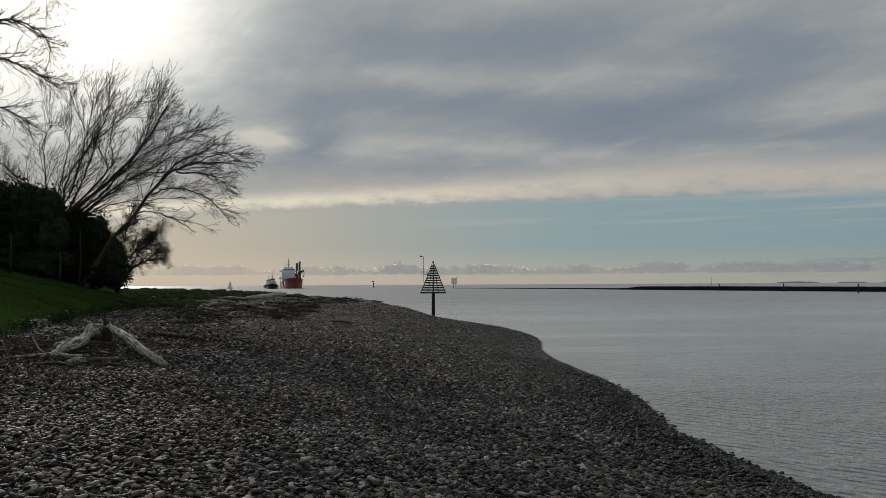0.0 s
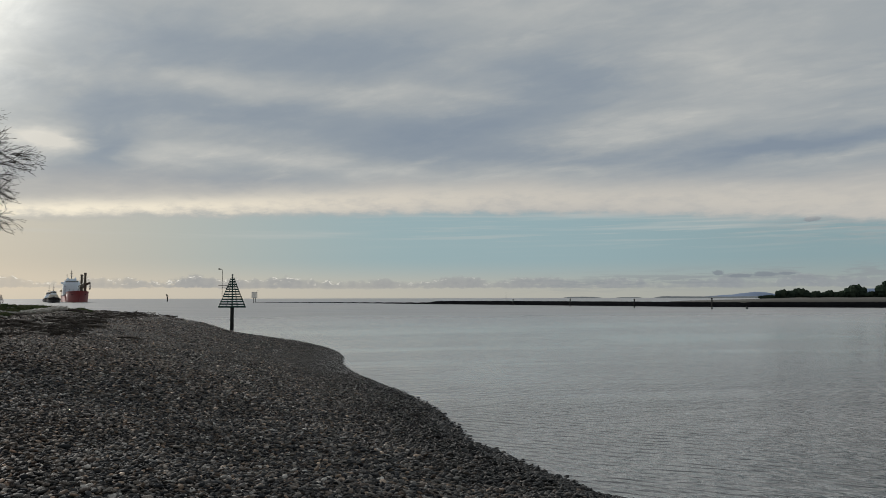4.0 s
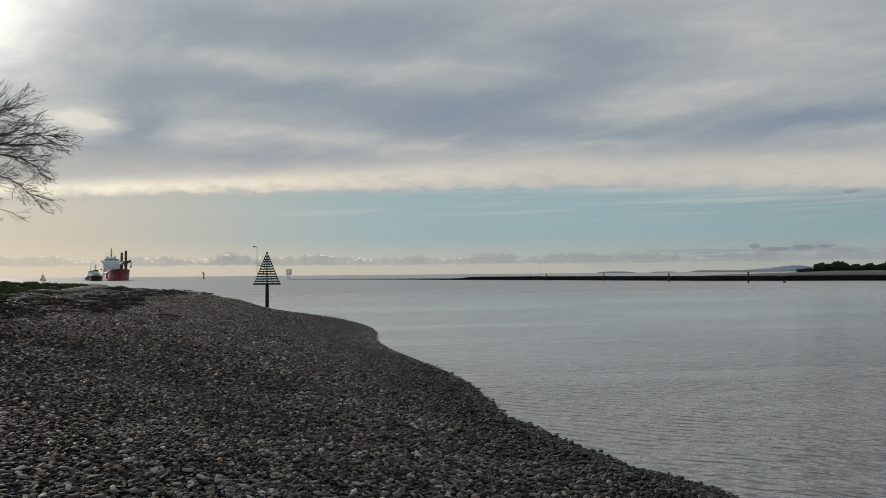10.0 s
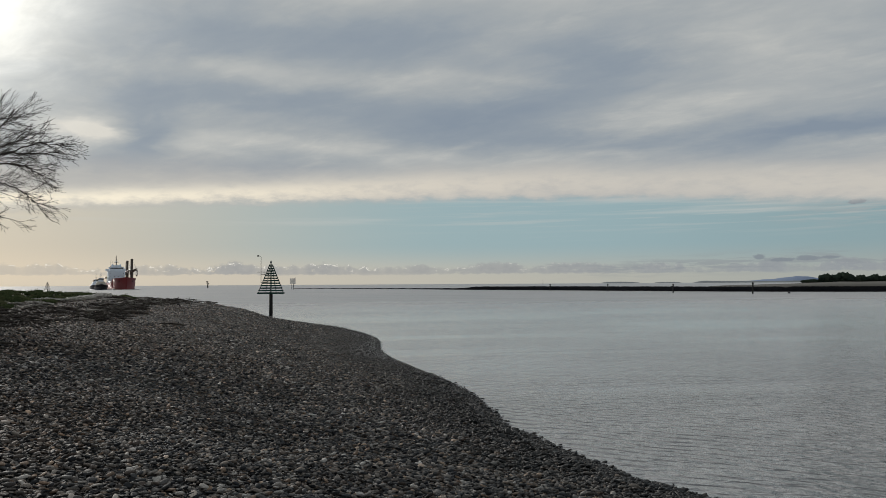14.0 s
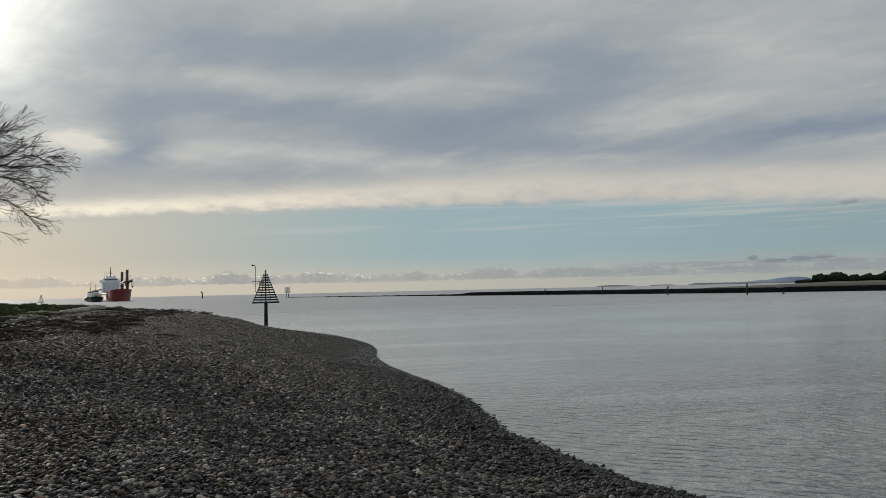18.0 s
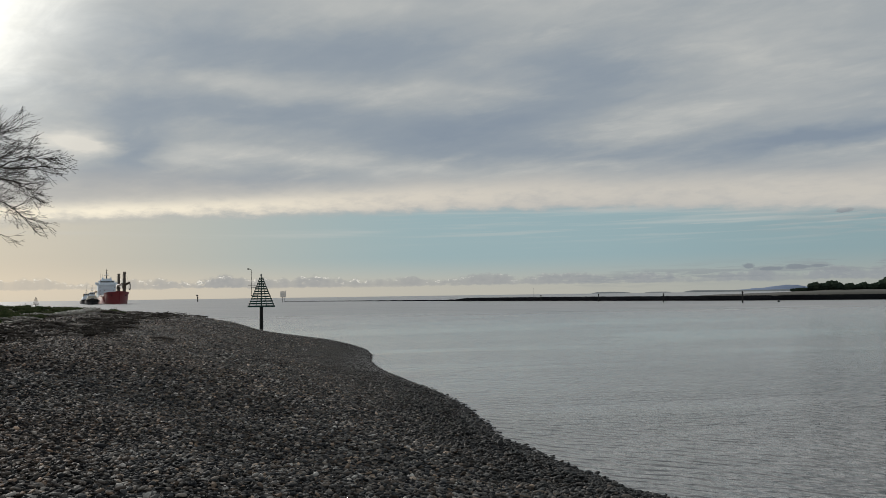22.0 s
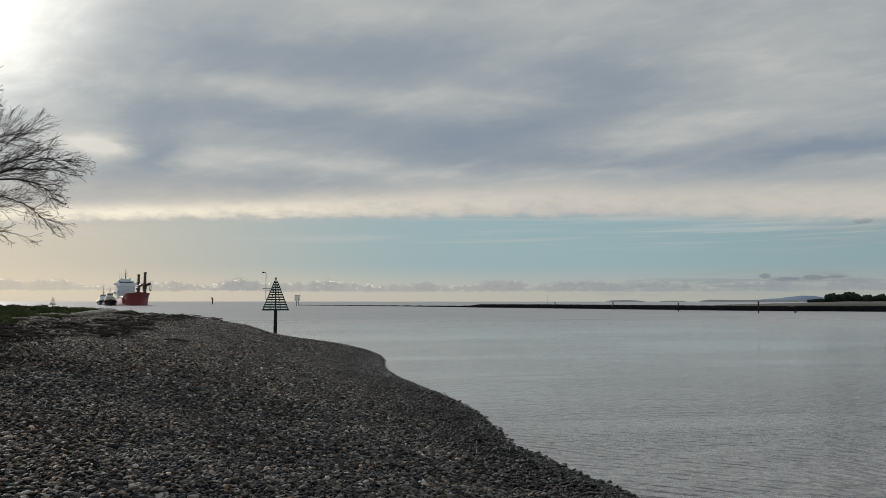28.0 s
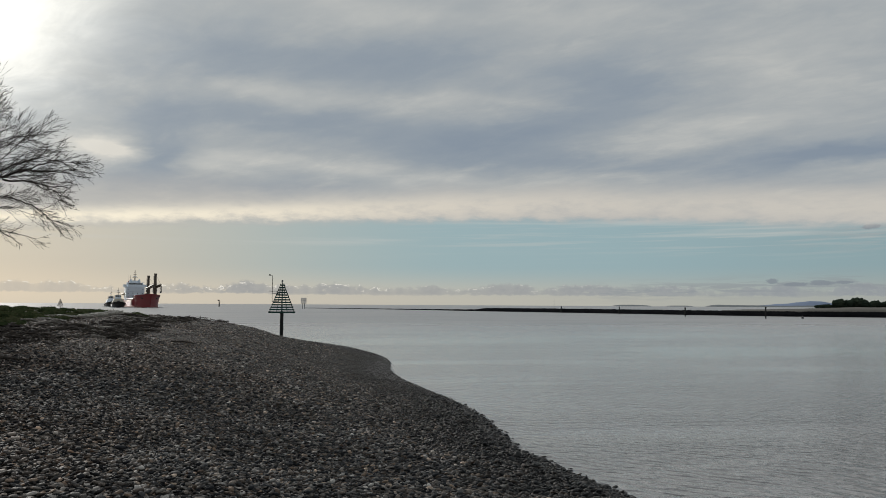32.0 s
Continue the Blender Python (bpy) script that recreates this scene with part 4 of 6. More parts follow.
def breakwater():
    b = Build()
    rings = []
    for i in range(241):
        az = 0.9 + (60 - 0.9) * i / 240
        d, h, w = wall_at(az)
        p, out = polar(az, d), polar(az, 1.0)
        j = (0.12 * math.sin(i * 1.9) + 0.1 * math.sin(i * 4.7)) * (3.2 if az < 13 else 0.5)
        rings.append([p - out * w + Vector((0, 0, -0.6)), p - out * w * 0.35 + Vector((0, 0, h * (0.85 + 0.3 * j))), p + out * w * 0.4 + Vector((0, 0, h * (0.9 + 0.3 * j))), p + out * w + Vector((0, 0, -0.6))])
    b.loft(rings)
    core = b.part("breakwater", ROCK)
    tagged(core, "long low dark rock training wall across the river", "breakwater", kind="structure")
    v0, f0 = icosphere(1)
    n = 4200
    az = 0.9 + 59 * RNG.random(n) ** 0.9
    vs, fs = [], []
    for i in range(n):
        d, h, w = wall_at(az[i])
        k = RNG.uniform(-1, 0.7)
        c = polar(az[i], d + k * w)
        r = RNG.uniform(0.08, 0.22) * min(1.0, 0.45 + h * 0.35)
        c.z = h * (1 - max(0, abs(k) - 0.2) * 1.1) - 1.5 * r
        vs.append(v0 * (RNG.uniform(0.7, 1.3, 3) * r) * (1 + RNG.uniform(-0.18, 0.18, (len(v0), 1))) + np.array(c))
        fs.append(f0 + i * len(v0))
    ob = new("wall_rocks", from_arrays("wall_rocks", np.concatenate(vs), np.concatenate(fs), [ROCK], False))
    ob.parent = core
    tagged(ob, kind="stuff")


breakwater()


def mooring_post(az, d, h):
    p = polar(az, d)
    m = thing("river_post", pose(p.x, p.y, 0, 0.6, 0.8, az), "dark timber post standing in the river before the rock wall", "post", "posts along the rock wall")
    Build().tube([(0, 0, -1), (0, 0, h * 0.8), (0, 0, h)], [0.16, 0.15, 0.13], 8).part("pile", PILE, m)
    Build().box((0, 0, h * 0.93), (0.4, 0.36, 0.22), bevel=0.08).part("cap", PILE, m)


for az, d, h in ((18.79, 288, 2.3), (22.75, 252, 2.4), (27.1, 214, 2.3), (32.16, 192, 2.55)):
    mooring_post(az, d, h)
p = polar(18.3, 304)
mast = thing("wall_mast", pose(p.x, p.y, 1.6), "thin pole standing on the rock wall", "pole")
Build().tube([(0, 0, 0), (0, 0, 3.2)], [0.06, 0.04], 6).part("pole", STEEL, mast)


def mooring_buoy(az, d):
    p = polar(az, d)
    m = thing("mooring_buoy", pose(p.x, p.y, 0), "small dark buoy floating near the rock wall", "buoy")
    Build().tube([(0, 0, -0.2), (0, 0, 0.05), (0, 0, 0.3), (0, 0, 0.42)], [0.15, 0.3, 0.27, 0.1], 10).part("float", DARK_HULL, m, "", True)
    Build().tube([(0, 0, 0.4), (0, 0, 0.62)], 0.03, 6).part("eye_post", STEEL, m)


mooring_buoy(34.36, 200)


def bank_top(az):
    """Height of the grass bank behind the wall at a bearing."""
    return float(np.interp(az, [29.5, 32, 34.3, 36.3, 38, 60], [0.5, 1.3, 1.95, 2.45, 2.6, 2.7])) + 0.06 * math.sin(az * 2.9)


def far_land():
    # low land behind the wall
    rings = []
    for i in range(81):
        az = 29.5 + 35 * i / 80
        d, h = wall_at(az)[0], bank_top(az)
        rings.append([polar(az, d + 1, -0.5), polar(az, d + 3.2, min(1.25, h - 0.2) + 0.05 * math.sin(i * 2.3)), polar(az, d + 25, h * 0.82 + 0.05 * math.sin(i * 1.3)), polar(az, d + 60, h), polar(az, d + 350, h - 0.5), polar(az, d + 900, -1.0)])
    land = Build().loft(rings).part("far_bank", TAN_GRASS, smooth=True)
    tagged(land, "low bank of dry pale grass behind the rock wall", "land", kind="structure")

    def ridge(name, d, prof, mat, label):
        rings, n = [], 90
        az0, az1 = prof[0][0], prof[-1][0]
        for i in range(n + 1):
            az = az0 + (az1 - az0) * i / n
            h = float(np.interp(az, [q[0] for q in prof], [q[1] for q in prof])) * (1 + 0.04 * math.sin(i * 1.7) + 0.03 * math.sin(i * 4.1))
            rings.append([polar(az, d - 60, -1), polar(az, d, EYE + d * math.tan(radians(h)) if h > 0 else 0.2), polar(az, d + 200, -1)])
        ob = Build().loft(rings).part(name, mat, smooth=True)
        tagged(ob, label, "hill", kind="structure")

    ridge("distant_hill", 4600, [(30.2, 0), (31.2, 0.03), (32.0, 0.09), (32.8, 0.16), (33.4, 0.19), (33.9, 0.26), (34.4, 0.31), (34.9, 0.38), (35.6, 0.32), (36.2, 0.22), (38, 0.2), (40, 0.3), (41.6, 0.53), (42.3, 0.63), (44, 0.7), (50, 0.6), (60, 0)], HAZY_HILL, "distant range of hills with haze blue in its colour")
    ridge("distant_headland", 4200, [(28.4, 0), (29.0, 0.1), (30.4, 0.08), (33.4, 0.06), (38, 0.12), (45, 0)], HAZY_SHORE, "low distant headland")
    ridge("distant_island", 4300, [(22.3, 0), (22.7, 0.06), (23.6, 0.075), (24.4, 0.05), (24.9, 0)], HAZY_SHORE, "low distant island on the horizon")
    ridge("distant_islet", 4300, [(25.9, 0), (26.2, 0.03), (27.2, 0.035), (27.6, 0)], HAZY_SHORE, "faint low islet on the horizon")


far_land()


def leaf_cloud(blobs, count, size, rng):
    """Leaves as small bent triangles scattered over and in rounded masses; blobs are centre, radii and share."""
    c = np.array([b[0] for b in blobs], float)
    r = np.array([b[1] for b in blobs], float)
    w = np.array([b[1][0] * b[1][1] + b[1][0] * b[1][2] for b in blobs])
    k = rng.choice(len(blobs), count, p=w / w.sum())
    d = rng.normal(size=(count, 3))
    d /= np.linalg.norm(d, axis=1)[:, None]
    rad = rng.random(count) ** 0.33
    lump = 1 + 0.16 * np.sin(d[:, 0] * 7 + k) + 0.14 * np.sin(d[:, 2] * 9 + d[:, 1] * 6 + 2 * k)
    p = c[k] + d * r[k] * (rad * lump)[:, None]
    a = rng.normal(size=(count, 3))
    a /= np.linalg.norm(a, axis=1)[:, None]
    b = np.cross(a, rng.normal(size=(count, 3)))
    b /= np.linalg.norm(b, axis=1)[:, None]
    s = size * rng.uniform(0.6, 1.5, count)[:, None]
    v = np.stack([p - a * s, p + b * s * 0.45, p + a * s, p - b * s * 0.45], 1).reshape(-1, 3)
    i = np.arange(count)[:, None] * 4
    return v, np.concatenate([i + [0, 1, 2], i + [0, 2, 3]])


def cores(blobs, k=0.82, level=3):
    """Solid lumpy hearts for dense crowns."""
    v0, f0 = icosphere(level)
    vs, fs = [], []
    for i, (c, r) in enumerate(blobs):
        lump = 1 + 0.1 * np.sin(v0[:, 0] * 7 + i) + 0.09 * np.sin(v0[:, 2] * 9 + v0[:, 1] * 6 + 2 * i)
        vs.append(v0 * lump[:, None] * np.array(r) * k + np.array(c))
        fs.append(f0 + i * len(v0))
    return np.concatenate(vs), np.concatenate(fs)


def crown_mesh(blobs, count, size, rng, mat, k=0.82):
    v, f = leaf_cloud(blobs, count, size, rng)
    v2, f2 = cores(blobs, k)
    return from_arrays("crown", np.concatenate([v, v2]), np.concatenate([f, f2 + len(v)]), [mat], False)


def far_tree(az0, az1, top, masses, label):
    """A tree on the far bank between two bearings, its crown reaching up to an elevation in degrees."""
    rng = np.random.default_rng(int(az0 * 100))
    az = (az0 + az1) / 2
    d = wall_at(az)[0] + 66
    w, base = d * radians(az1 - az0), bank_top(az) - 0.15
    h = EYE + d * math.tan(radians(top)) - base
    p = polar(az, d)
    tree = thing("far_tree", pose(p.x, p.y, base, 0, 0, -az), label, "tree", "trees on the far bank")
    Build().tube([(0, 0, -0.5), (0.1, 0, h * 0.5)], [h * 0.06, h * 0.04], 6).part("trunk", BARK, tree)
    blobs = []
    for i in range(masses):
        u = (i + 0.5) / masses - 0.5
        round_off = 1 - 1.5 * u * u
        blobs.append(((u * w * 0.86, rng.uniform(-0.6, 0.6), h * (0.5 + 0.08 * rng.uniform(-1, 1)) * round_off), (w / masses * rng.uniform(0.85, 1.1), h * 0.35, h * rng.uniform(0.36, 0.44) * round_off)))
        for k in range(4):
            blobs.append(((u * w * 0.86 + rng.uniform(-0.5, 0.5) * w / masses, rng.uniform(-0.5, 0.5), h * rng.uniform(0.55, 0.78) * round_off), (h * rng.uniform(0.13, 0.2), h * 0.16, h * rng.uniform(0.1, 0.16))))
        blobs.append(((u * w * 0.9, 0.3, h * 0.25), (w / masses * 0.7, h * 0.3, h * 0.3)))
    crown = new("crown", crown_mesh(blobs, 7000, h * 0.016, rng, FAR_LEAF, 0.95))
    crown.parent = tree


for row in ((35.1, 36.3, 0.2, 4, "low dark bush on the far bank"), (36.15, 37.05, 0.57, 3, "dark rounded evergreen tree on the far bank"), (36.98, 38.2, 0.65, 4, "dark rounded evergreen tree on the far bank"),
            (38.1, 39.0, 0.45, 4, "low dark evergreen in the row on the far bank"), (38.9, 39.7, 0.5, 4, "low dark evergreen in the row on the far bank"), (39.55, 40.35, 0.46, 4, "low dark evergreen in the row on the far bank"),
            (40.2, 41.4, 0.88, 4, "taller dark evergreen above the row on the far bank"), (41.3, 42.05, 0.43, 3, "low dark evergreen in the row on the far bank"), (41.9, 44.4, 1.2, 6, "large dark evergreen tree on the far bank")):
    far_tree(*row)


# ---- the bank: bare trees and evergreens ----
def bare_tree(x, y, label, limbs, seed, twig_len=1.0, lift=0.3, wind=0.1, spread=0.75, crowd=1.7, leaves=0):
    """A leafless tree at a place. Limbs are lines of x, depth and height in metres from the base, each with its thickness and number of branches.
    Branches leave a limb at an angle, bend upwards and carry twigs on alternate sides, which fork once more."""
    rr = random.Random(seed)
    tree = thing("bare_tree", on_ground(x, y, 0.1), label, "tree", "bare wind-swept trees")
    wood, fine = Build(), Build()
    tips = []

    def rnd():
        return Vector((rr.gauss(0, 1), rr.gauss(0, 1), rr.gauss(0, 1)))

    def aside(ax, angle):
        """A direction that leaves the axis by an angle, to any side."""
        side = rnd()
        side = (side - ax * side.dot(ax)).normalized()
        return (ax * math.cos(angle) + side * math.sin(angle)).normalized()

    def grow(p, d, length, r, level):
        n = (9, 6, 4)[level - 1]
        pts, rad, dirs = [p], [r], [d]
        kink = 0.1 if level == 1 else 0.14
        for i in range(n):
            d = (d + Vector((wind, 0, lift)) * (1.0 / n) + rnd() * kink * 0.6).normalized()
            p = p + d * (length / n)
            pts.append(p)
            dirs.append(d)
            rad.append(max(r * (1 - 0.72 * (i + 1) / n), 0.005))
        (wood if r > 0.024 else fine).tube(pts, rad, 4 if level == 1 else 3, cap=False)
        tips.append(p)
        if level == 3:
            return
        count = max(3, int(length / 0.17)) if level == 1 else max(2, int(length / 0.27))
        for i in range(count):
            k = (0.14 + 0.86 * (i + rr.random()) / count) * n
            i0 = min(int(k), n - 1)
            rest = 1 - k / n
            size = length * (0.26 + 0.6 * rest) * rr.uniform(0.6, 1.25)
            grow(pts[i0].lerp(pts[i0 + 1], k - i0), aside(dirs[i0], rr.uniform(0.4, spread)), min(size, 1.2), max(rad[i0] * 0.62, 0.0068 if level == 1 else 0.0054), level + 1)

    for line, r0, dens in limbs:
        pts = [Vector(p) for p in line]
        ends = [pts[0] * 2 - pts[1]] + pts + [pts[-1] * 2 - pts[-2]]
        dense = []
        for i in range(1, len(ends) - 2):
            a, b, c, d = ends[i - 1:i + 3]
            for j in range(5):
                t = j / 5
                q = 0.5 * ((2 * b) + (c - a) * t + (2 * a - 5 * b + 4 * c - d) * t * t + (3 * b - a - 3 * c + d) * t ** 3)
                dense.append(q + rnd() * (0.022 if dense else 0.0))
        dense.append(pts[-1])
        n = len(dense)
        rad = [max(r0 * 0.8 * (1 - 0.86 * i / (n - 1)) * rr.uniform(0.94, 1.06), 0.012) for i in range(n)]
        wood.tube(dense, rad, 8)
        for j in range(int(dens * crowd)):
            k = (0.2 + 0.8 * (j + rr.random()) / int(dens * crowd)) * (n - 1)
            i0 = min(int(k), n - 2)
            ax = (dense[i0 + 1] - dense[i0]).normalized()
            grow(dense[i0].lerp(dense[i0 + 1], k - i0), aside(ax, rr.uniform(0.35, spread)), twig_len * rr.uniform(0.6, 1.35), min(max(rad[i0] * 0.5, 0.011), 0.019), 1)
    wood.part("trunk", BARK, tree, "grey-brown leaning trunk and limbs", True)
    ob = new("crown", fine.mesh_quick("crown", TWIG))
    ob.parent = tree
    if leaves:
        rng = np.random.default_rng(seed)
        blobs = [(tuple(p), (0.16, 0.16, 0.13)) for p in tips]
        ob = new("leaves", from_arrays("leaves", *leaf_cloud(blobs, leaves, 0.019, rng), [EVERGREEN], False))
        ob.parent = tree
    return tree


def mesh_quick(self, name, mat):
    me = bpy.data.meshes.new(name)
    me.from_pydata(self.v, [], self.f)
    me.materials.append(mat)
    return me


Build.mesh_quick = mesh_quick

# leaning tree with twin stems at the edge of the turf
bare_tree(-13.4, 30.2, "bare leaning tree with twin pale stems at the turf edge", [
    ([(0, 0, 0), (0.4, 0, 0.75), (1.05, 0, 1.95), (1.75, 0, 2.65), (2.27, 0, 3.4), (2.99, 0.1, 4.3), (3.98, 0.2, 4.8), (5.0, 0.3, 4.85), (5.75, 0.3, 4.95)], 0.12, 26),
    ([(-0.15, 0.3, 0.3), (0.12, 0.3, 0.75), (0.82, 0.3, 1.9), (1.6, 0.25, 2.65), (2.2, 0.2, 3.5), (2.75, 0.1, 4.6), (3.3, 0, 5.5)], 0.085, 12),
    ([(2.85, 0.1, 4.2), (3.6, -0.2, 4.85), (4.4, -0.3, 5.15), (5.0, -0.3, 5.3)], 0.05, 13),
    ([(2.5, 0, 3.6), (3.1, -0.3, 3.8), (3.75, -0.4, 3.8), (4.45, -0.4, 3.6), (4.95, -0.4, 3.3), (5.25, -0.4, 3.0)], 0.045, 15),
    ([(3.4, 0.1, 4.5), (4.4, 0.5, 4.45), (4.9, 0.6, 4.25), (5.2, 0.6, 4.05)], 0.045, 14),
    ([(3.9, 0.2, 4.75), (4.8, 0.4, 5.2), (5.3, 0.5, 5.25), (5.8, 0.5, 5.25)], 0.035, 11),
    ([(2.0, 0.1, 2.95), (2.7, -0.5, 2.95), (3.5, -0.6, 2.7), (4.2, -0.6, 2.55)], 0.03, 9)], 3, 0.72, lift=0.06, wind=0.24, spread=0.7, crowd=1.5)
# large tree whose limbs fan out over the evergreens
big = [
    ([(0, 0, 0), (0.4, 0, 0.4), (0.75, 0, 0.8), (1.05, 0, 1.15)], 0.26, 0),
    ([(1.0, 0, 1.05), (1.58, -0.00, 1.98), (3.25, 0.24, 3.81), (3.18, 0.59, 4.58), (2.57, 0.07, 5.79), (2.26, -0.55, 7.04)], 0.072, 15),
    ([(1.0, 0, 1.05), (0.65, -0.00, 0.26), (1.74, -0.53, 1.84), (3.41, 0.14, 3.51), (4.47, 0.60, 4.87), (5.37, 0.18, 5.79), (6.21, -0.50, 6.77)], 0.136, 24),
    ([(1.0, 0, 1.05), (1.87, -0.00, 1.69), (3.86, 0.24, 3.36), (5.69, 0.59, 4.58), (6.98, 0.07, 5.52)], 0.072, 18),
    ([(1.0, 0, 1.05), (1.87, -0.00, 1.69), (4.31, -0.11, 3.65), (6.14, 0.54, 4.12), (7.34, 0.40, 4.28)], 0.064, 16),
    ([(1.0, 0, 1.05), (1.58, -0.00, 2.30), (2.19, -0.11, 4.12), (3.09, 0.54, 5.64), (4.31, 0.40, 6.54), (5.22, -0.33, 7.22)], 0.064, 18),
    ([(1.0, 0, 1.05), (1.13, -0.00, 2.59), (1.29, -0.42, 3.81), (0.81, 0.30, 5.19), (0.97, 0.58, 6.02)], 0.056, 14),
    ([(1.0, 0, 1.05), (0.81, -0.00, 2.90), (-0.09, -0.42, 3.97), (-1.15, 0.30, 4.55), (-2.05, 0.58, 5.00)], 0.056, 15),
    ([(1.0, 0, 1.05), (2.03, -0.00, 1.84), (3.86, -0.59, 2.59), (5.69, -0.05, 2.90), (6.53, 0.56, 3.02)], 0.048, 13),
    ([(1.0, 0, 1.05), (3.57, 0.00, 3.81), (3.86, -0.55, 5.34), (4.15, -0.38, 6.40), (4.47, 0.35, 6.97)], 0.04, 13),
    ([(1.0, 0, 1.05), (1.9, 0.2, 3.0), (2.4, 0.3, 4.8), (2.7, 0.2, 6.1), (2.95, 0.1, 7.1)], 0.06, 20),
    ([(1.6, 0, 1.7), (2.6, -0.3, 3.4), (3.2, -0.4, 5.0), (3.6, -0.3, 6.2), (3.85, -0.2, 7.2)], 0.06, 20),
    ([(1.8, 0, 1.8), (3.3, 0.4, 3.3), (4.4, 0.5, 4.6), (5.0, 0.5, 5.7), (5.5, 0.4, 6.5)], 0.06, 20),
    ([(3.0, 0.2, 3.2), (4.4, -0.5, 4.0), (5.6, -0.6, 4.8), (6.4, -0.5, 5.3), (7.1, -0.4, 5.6)], 0.05, 18),
    ([(0.9, 0, 1.2), (1.4, 0.4, 3.2), (1.7, 0.5, 5.0), (1.9, 0.4, 6.4)], 0.05, 16),
    ([(1.0, 0, 1.05), (0.99, -0.00, 2.30), (0.20, -0.59, 2.97), (-0.70, -0.05, 3.42), (-1.83, 0.56, 3.65)], 0.048, 12)]
bare_tree(-17.0, 32.4, "large bare tree with many limbs fanning out above the evergreens", big, 8, 1.25, lift=0.26, wind=0.3, spread=0.74, crowd=1.35)
# tree that reaches in from beside the beach
bare_tree(-15.2, 22.0, "tall bare tree with dark drooping branches", [
    ([(0, 0, 0), (0.2, 0, 3), (0.6, 0, 6), (1.2, 0, 8.0), (1.6, 0, 9.5)], 0.22, 14),
    ([(0.5, 0, 5.4), (1.4, 0, 6.1), (2.3, 0, 6.55), (3.1, 0, 6.8), (3.7, 0, 6.7), (4.2, 0, 6.4), (4.5, 0, 6.0)], 0.07, 20),
    ([(0.5, 0, 5.2), (1.8, 0.3, 6.0), (2.7, 0.3, 5.9), (3.4, 0.3, 5.65), (3.9, 0.3, 5.4), (4.25, 0.3, 5.15)], 0.06, 18),
    ([(0.8, 0, 6.6), (1.8, -0.3, 7.6), (2.8, -0.3, 8.1), (3.7, -0.3, 8.1), (4.4, -0.3, 7.7), (4.75, -0.3, 7.2)], 0.07, 18),
    ([(0.3, 0, 3.6), (1.5, 0.2, 4.4), (2.6, 0.2, 4.5), (3.3, 0.2, 4.3), (3.8, 0.2, 4.0)], 0.06, 14)], 21, 0.72, lift=0.24, wind=0.12, spread=0.9, crowd=2.4)


def evergreen(x, y, label, blobs, count, size, trunks, seed):
    rng = np.random.default_rng(seed)
    tree = thing("evergreen_tree", on_ground(x, y, 0.1), label, "tree", "evergreens on the bank")
    for line, r in trunks:
        n = len(line)
        Build().tube(line, [r * (1 - 0.5 * i / (n - 1)) for i in range(n)], 8).part("trunk", BARK, tree, "", True)
    me = crown_mesh(blobs, count, size, rng, EVERGREEN)
    ob = new("crown", me)
    ob.parent = tree
    return tree


evergreen(-18.2, 31.0, "dense dark evergreen with a broad flat crown", [
    ((0, 0, 2.6), (2.2, 1.5, 1.1)), ((-2.2, 0.3, 2.8), (1.9, 1.5, 1.2)), ((1.5, 0, 2.1), (1.5, 1.2, 0.9)), ((0.4, 0, 1.4), (2.2, 1.4, 1.1)), ((-2, 0, 1.1), (2.2, 1.4, 1.2)), ((2.0, 0.2, 1.3), (1.2, 1.2, 1.2)), ((1.3, 0, 2.1), (1.5, 1.2, 1.0)), ((2.5, 0, 1.8), (1.0, 1.1, 1.15)), ((3.2, 0, 1.2), (0.7, 0.9, 1.1)), ((2.3, 0, 2.2), (1.1, 1.0, 1.05)), ((3.0, 0, 1.95), (0.75, 0.9, 1.15)), ((1.2, 0, 0.3), (1.6, 1.0, 0.7)), ((2.8, 0.2, 0.2), (1.4, 1.0, 0.8))],
    30000, 0.07, [([(0, 0, 0), (0.1, 0, 2.4)], 0.16), ([(1.4, 0.2, 0), (1.6, 0.2, 2)], 0.1)], 2)
evergreen(-14.9, 32.6, "dense dark rounded evergreen shrub", [
    ((0, 0, 1.7), (1.25, 1.1, 1.5)), ((-1.1, 0.2, 1.2), (1.1, 1.0, 1.3)), ((0.9, 0.1, 1.2), (0.9, 0.9, 1.15)), ((0.1, 0, 0.7), (1.5, 1.2, 0.8)), ((1.2, 0, 0.35), (1.2, 0.9, 0.5)), ((0.8, 0, 1.8), (0.85, 0.9, 1.2)), ((1.5, 0.1, 1.05), (0.7, 0.8, 1.0)), ((1.6, 0, 0.45), (0.7, 0.8, 0.6))],
    27000, 0.055, [([(0, 0, 0), (0.05, 0, 1.6)], 0.1)], 4)
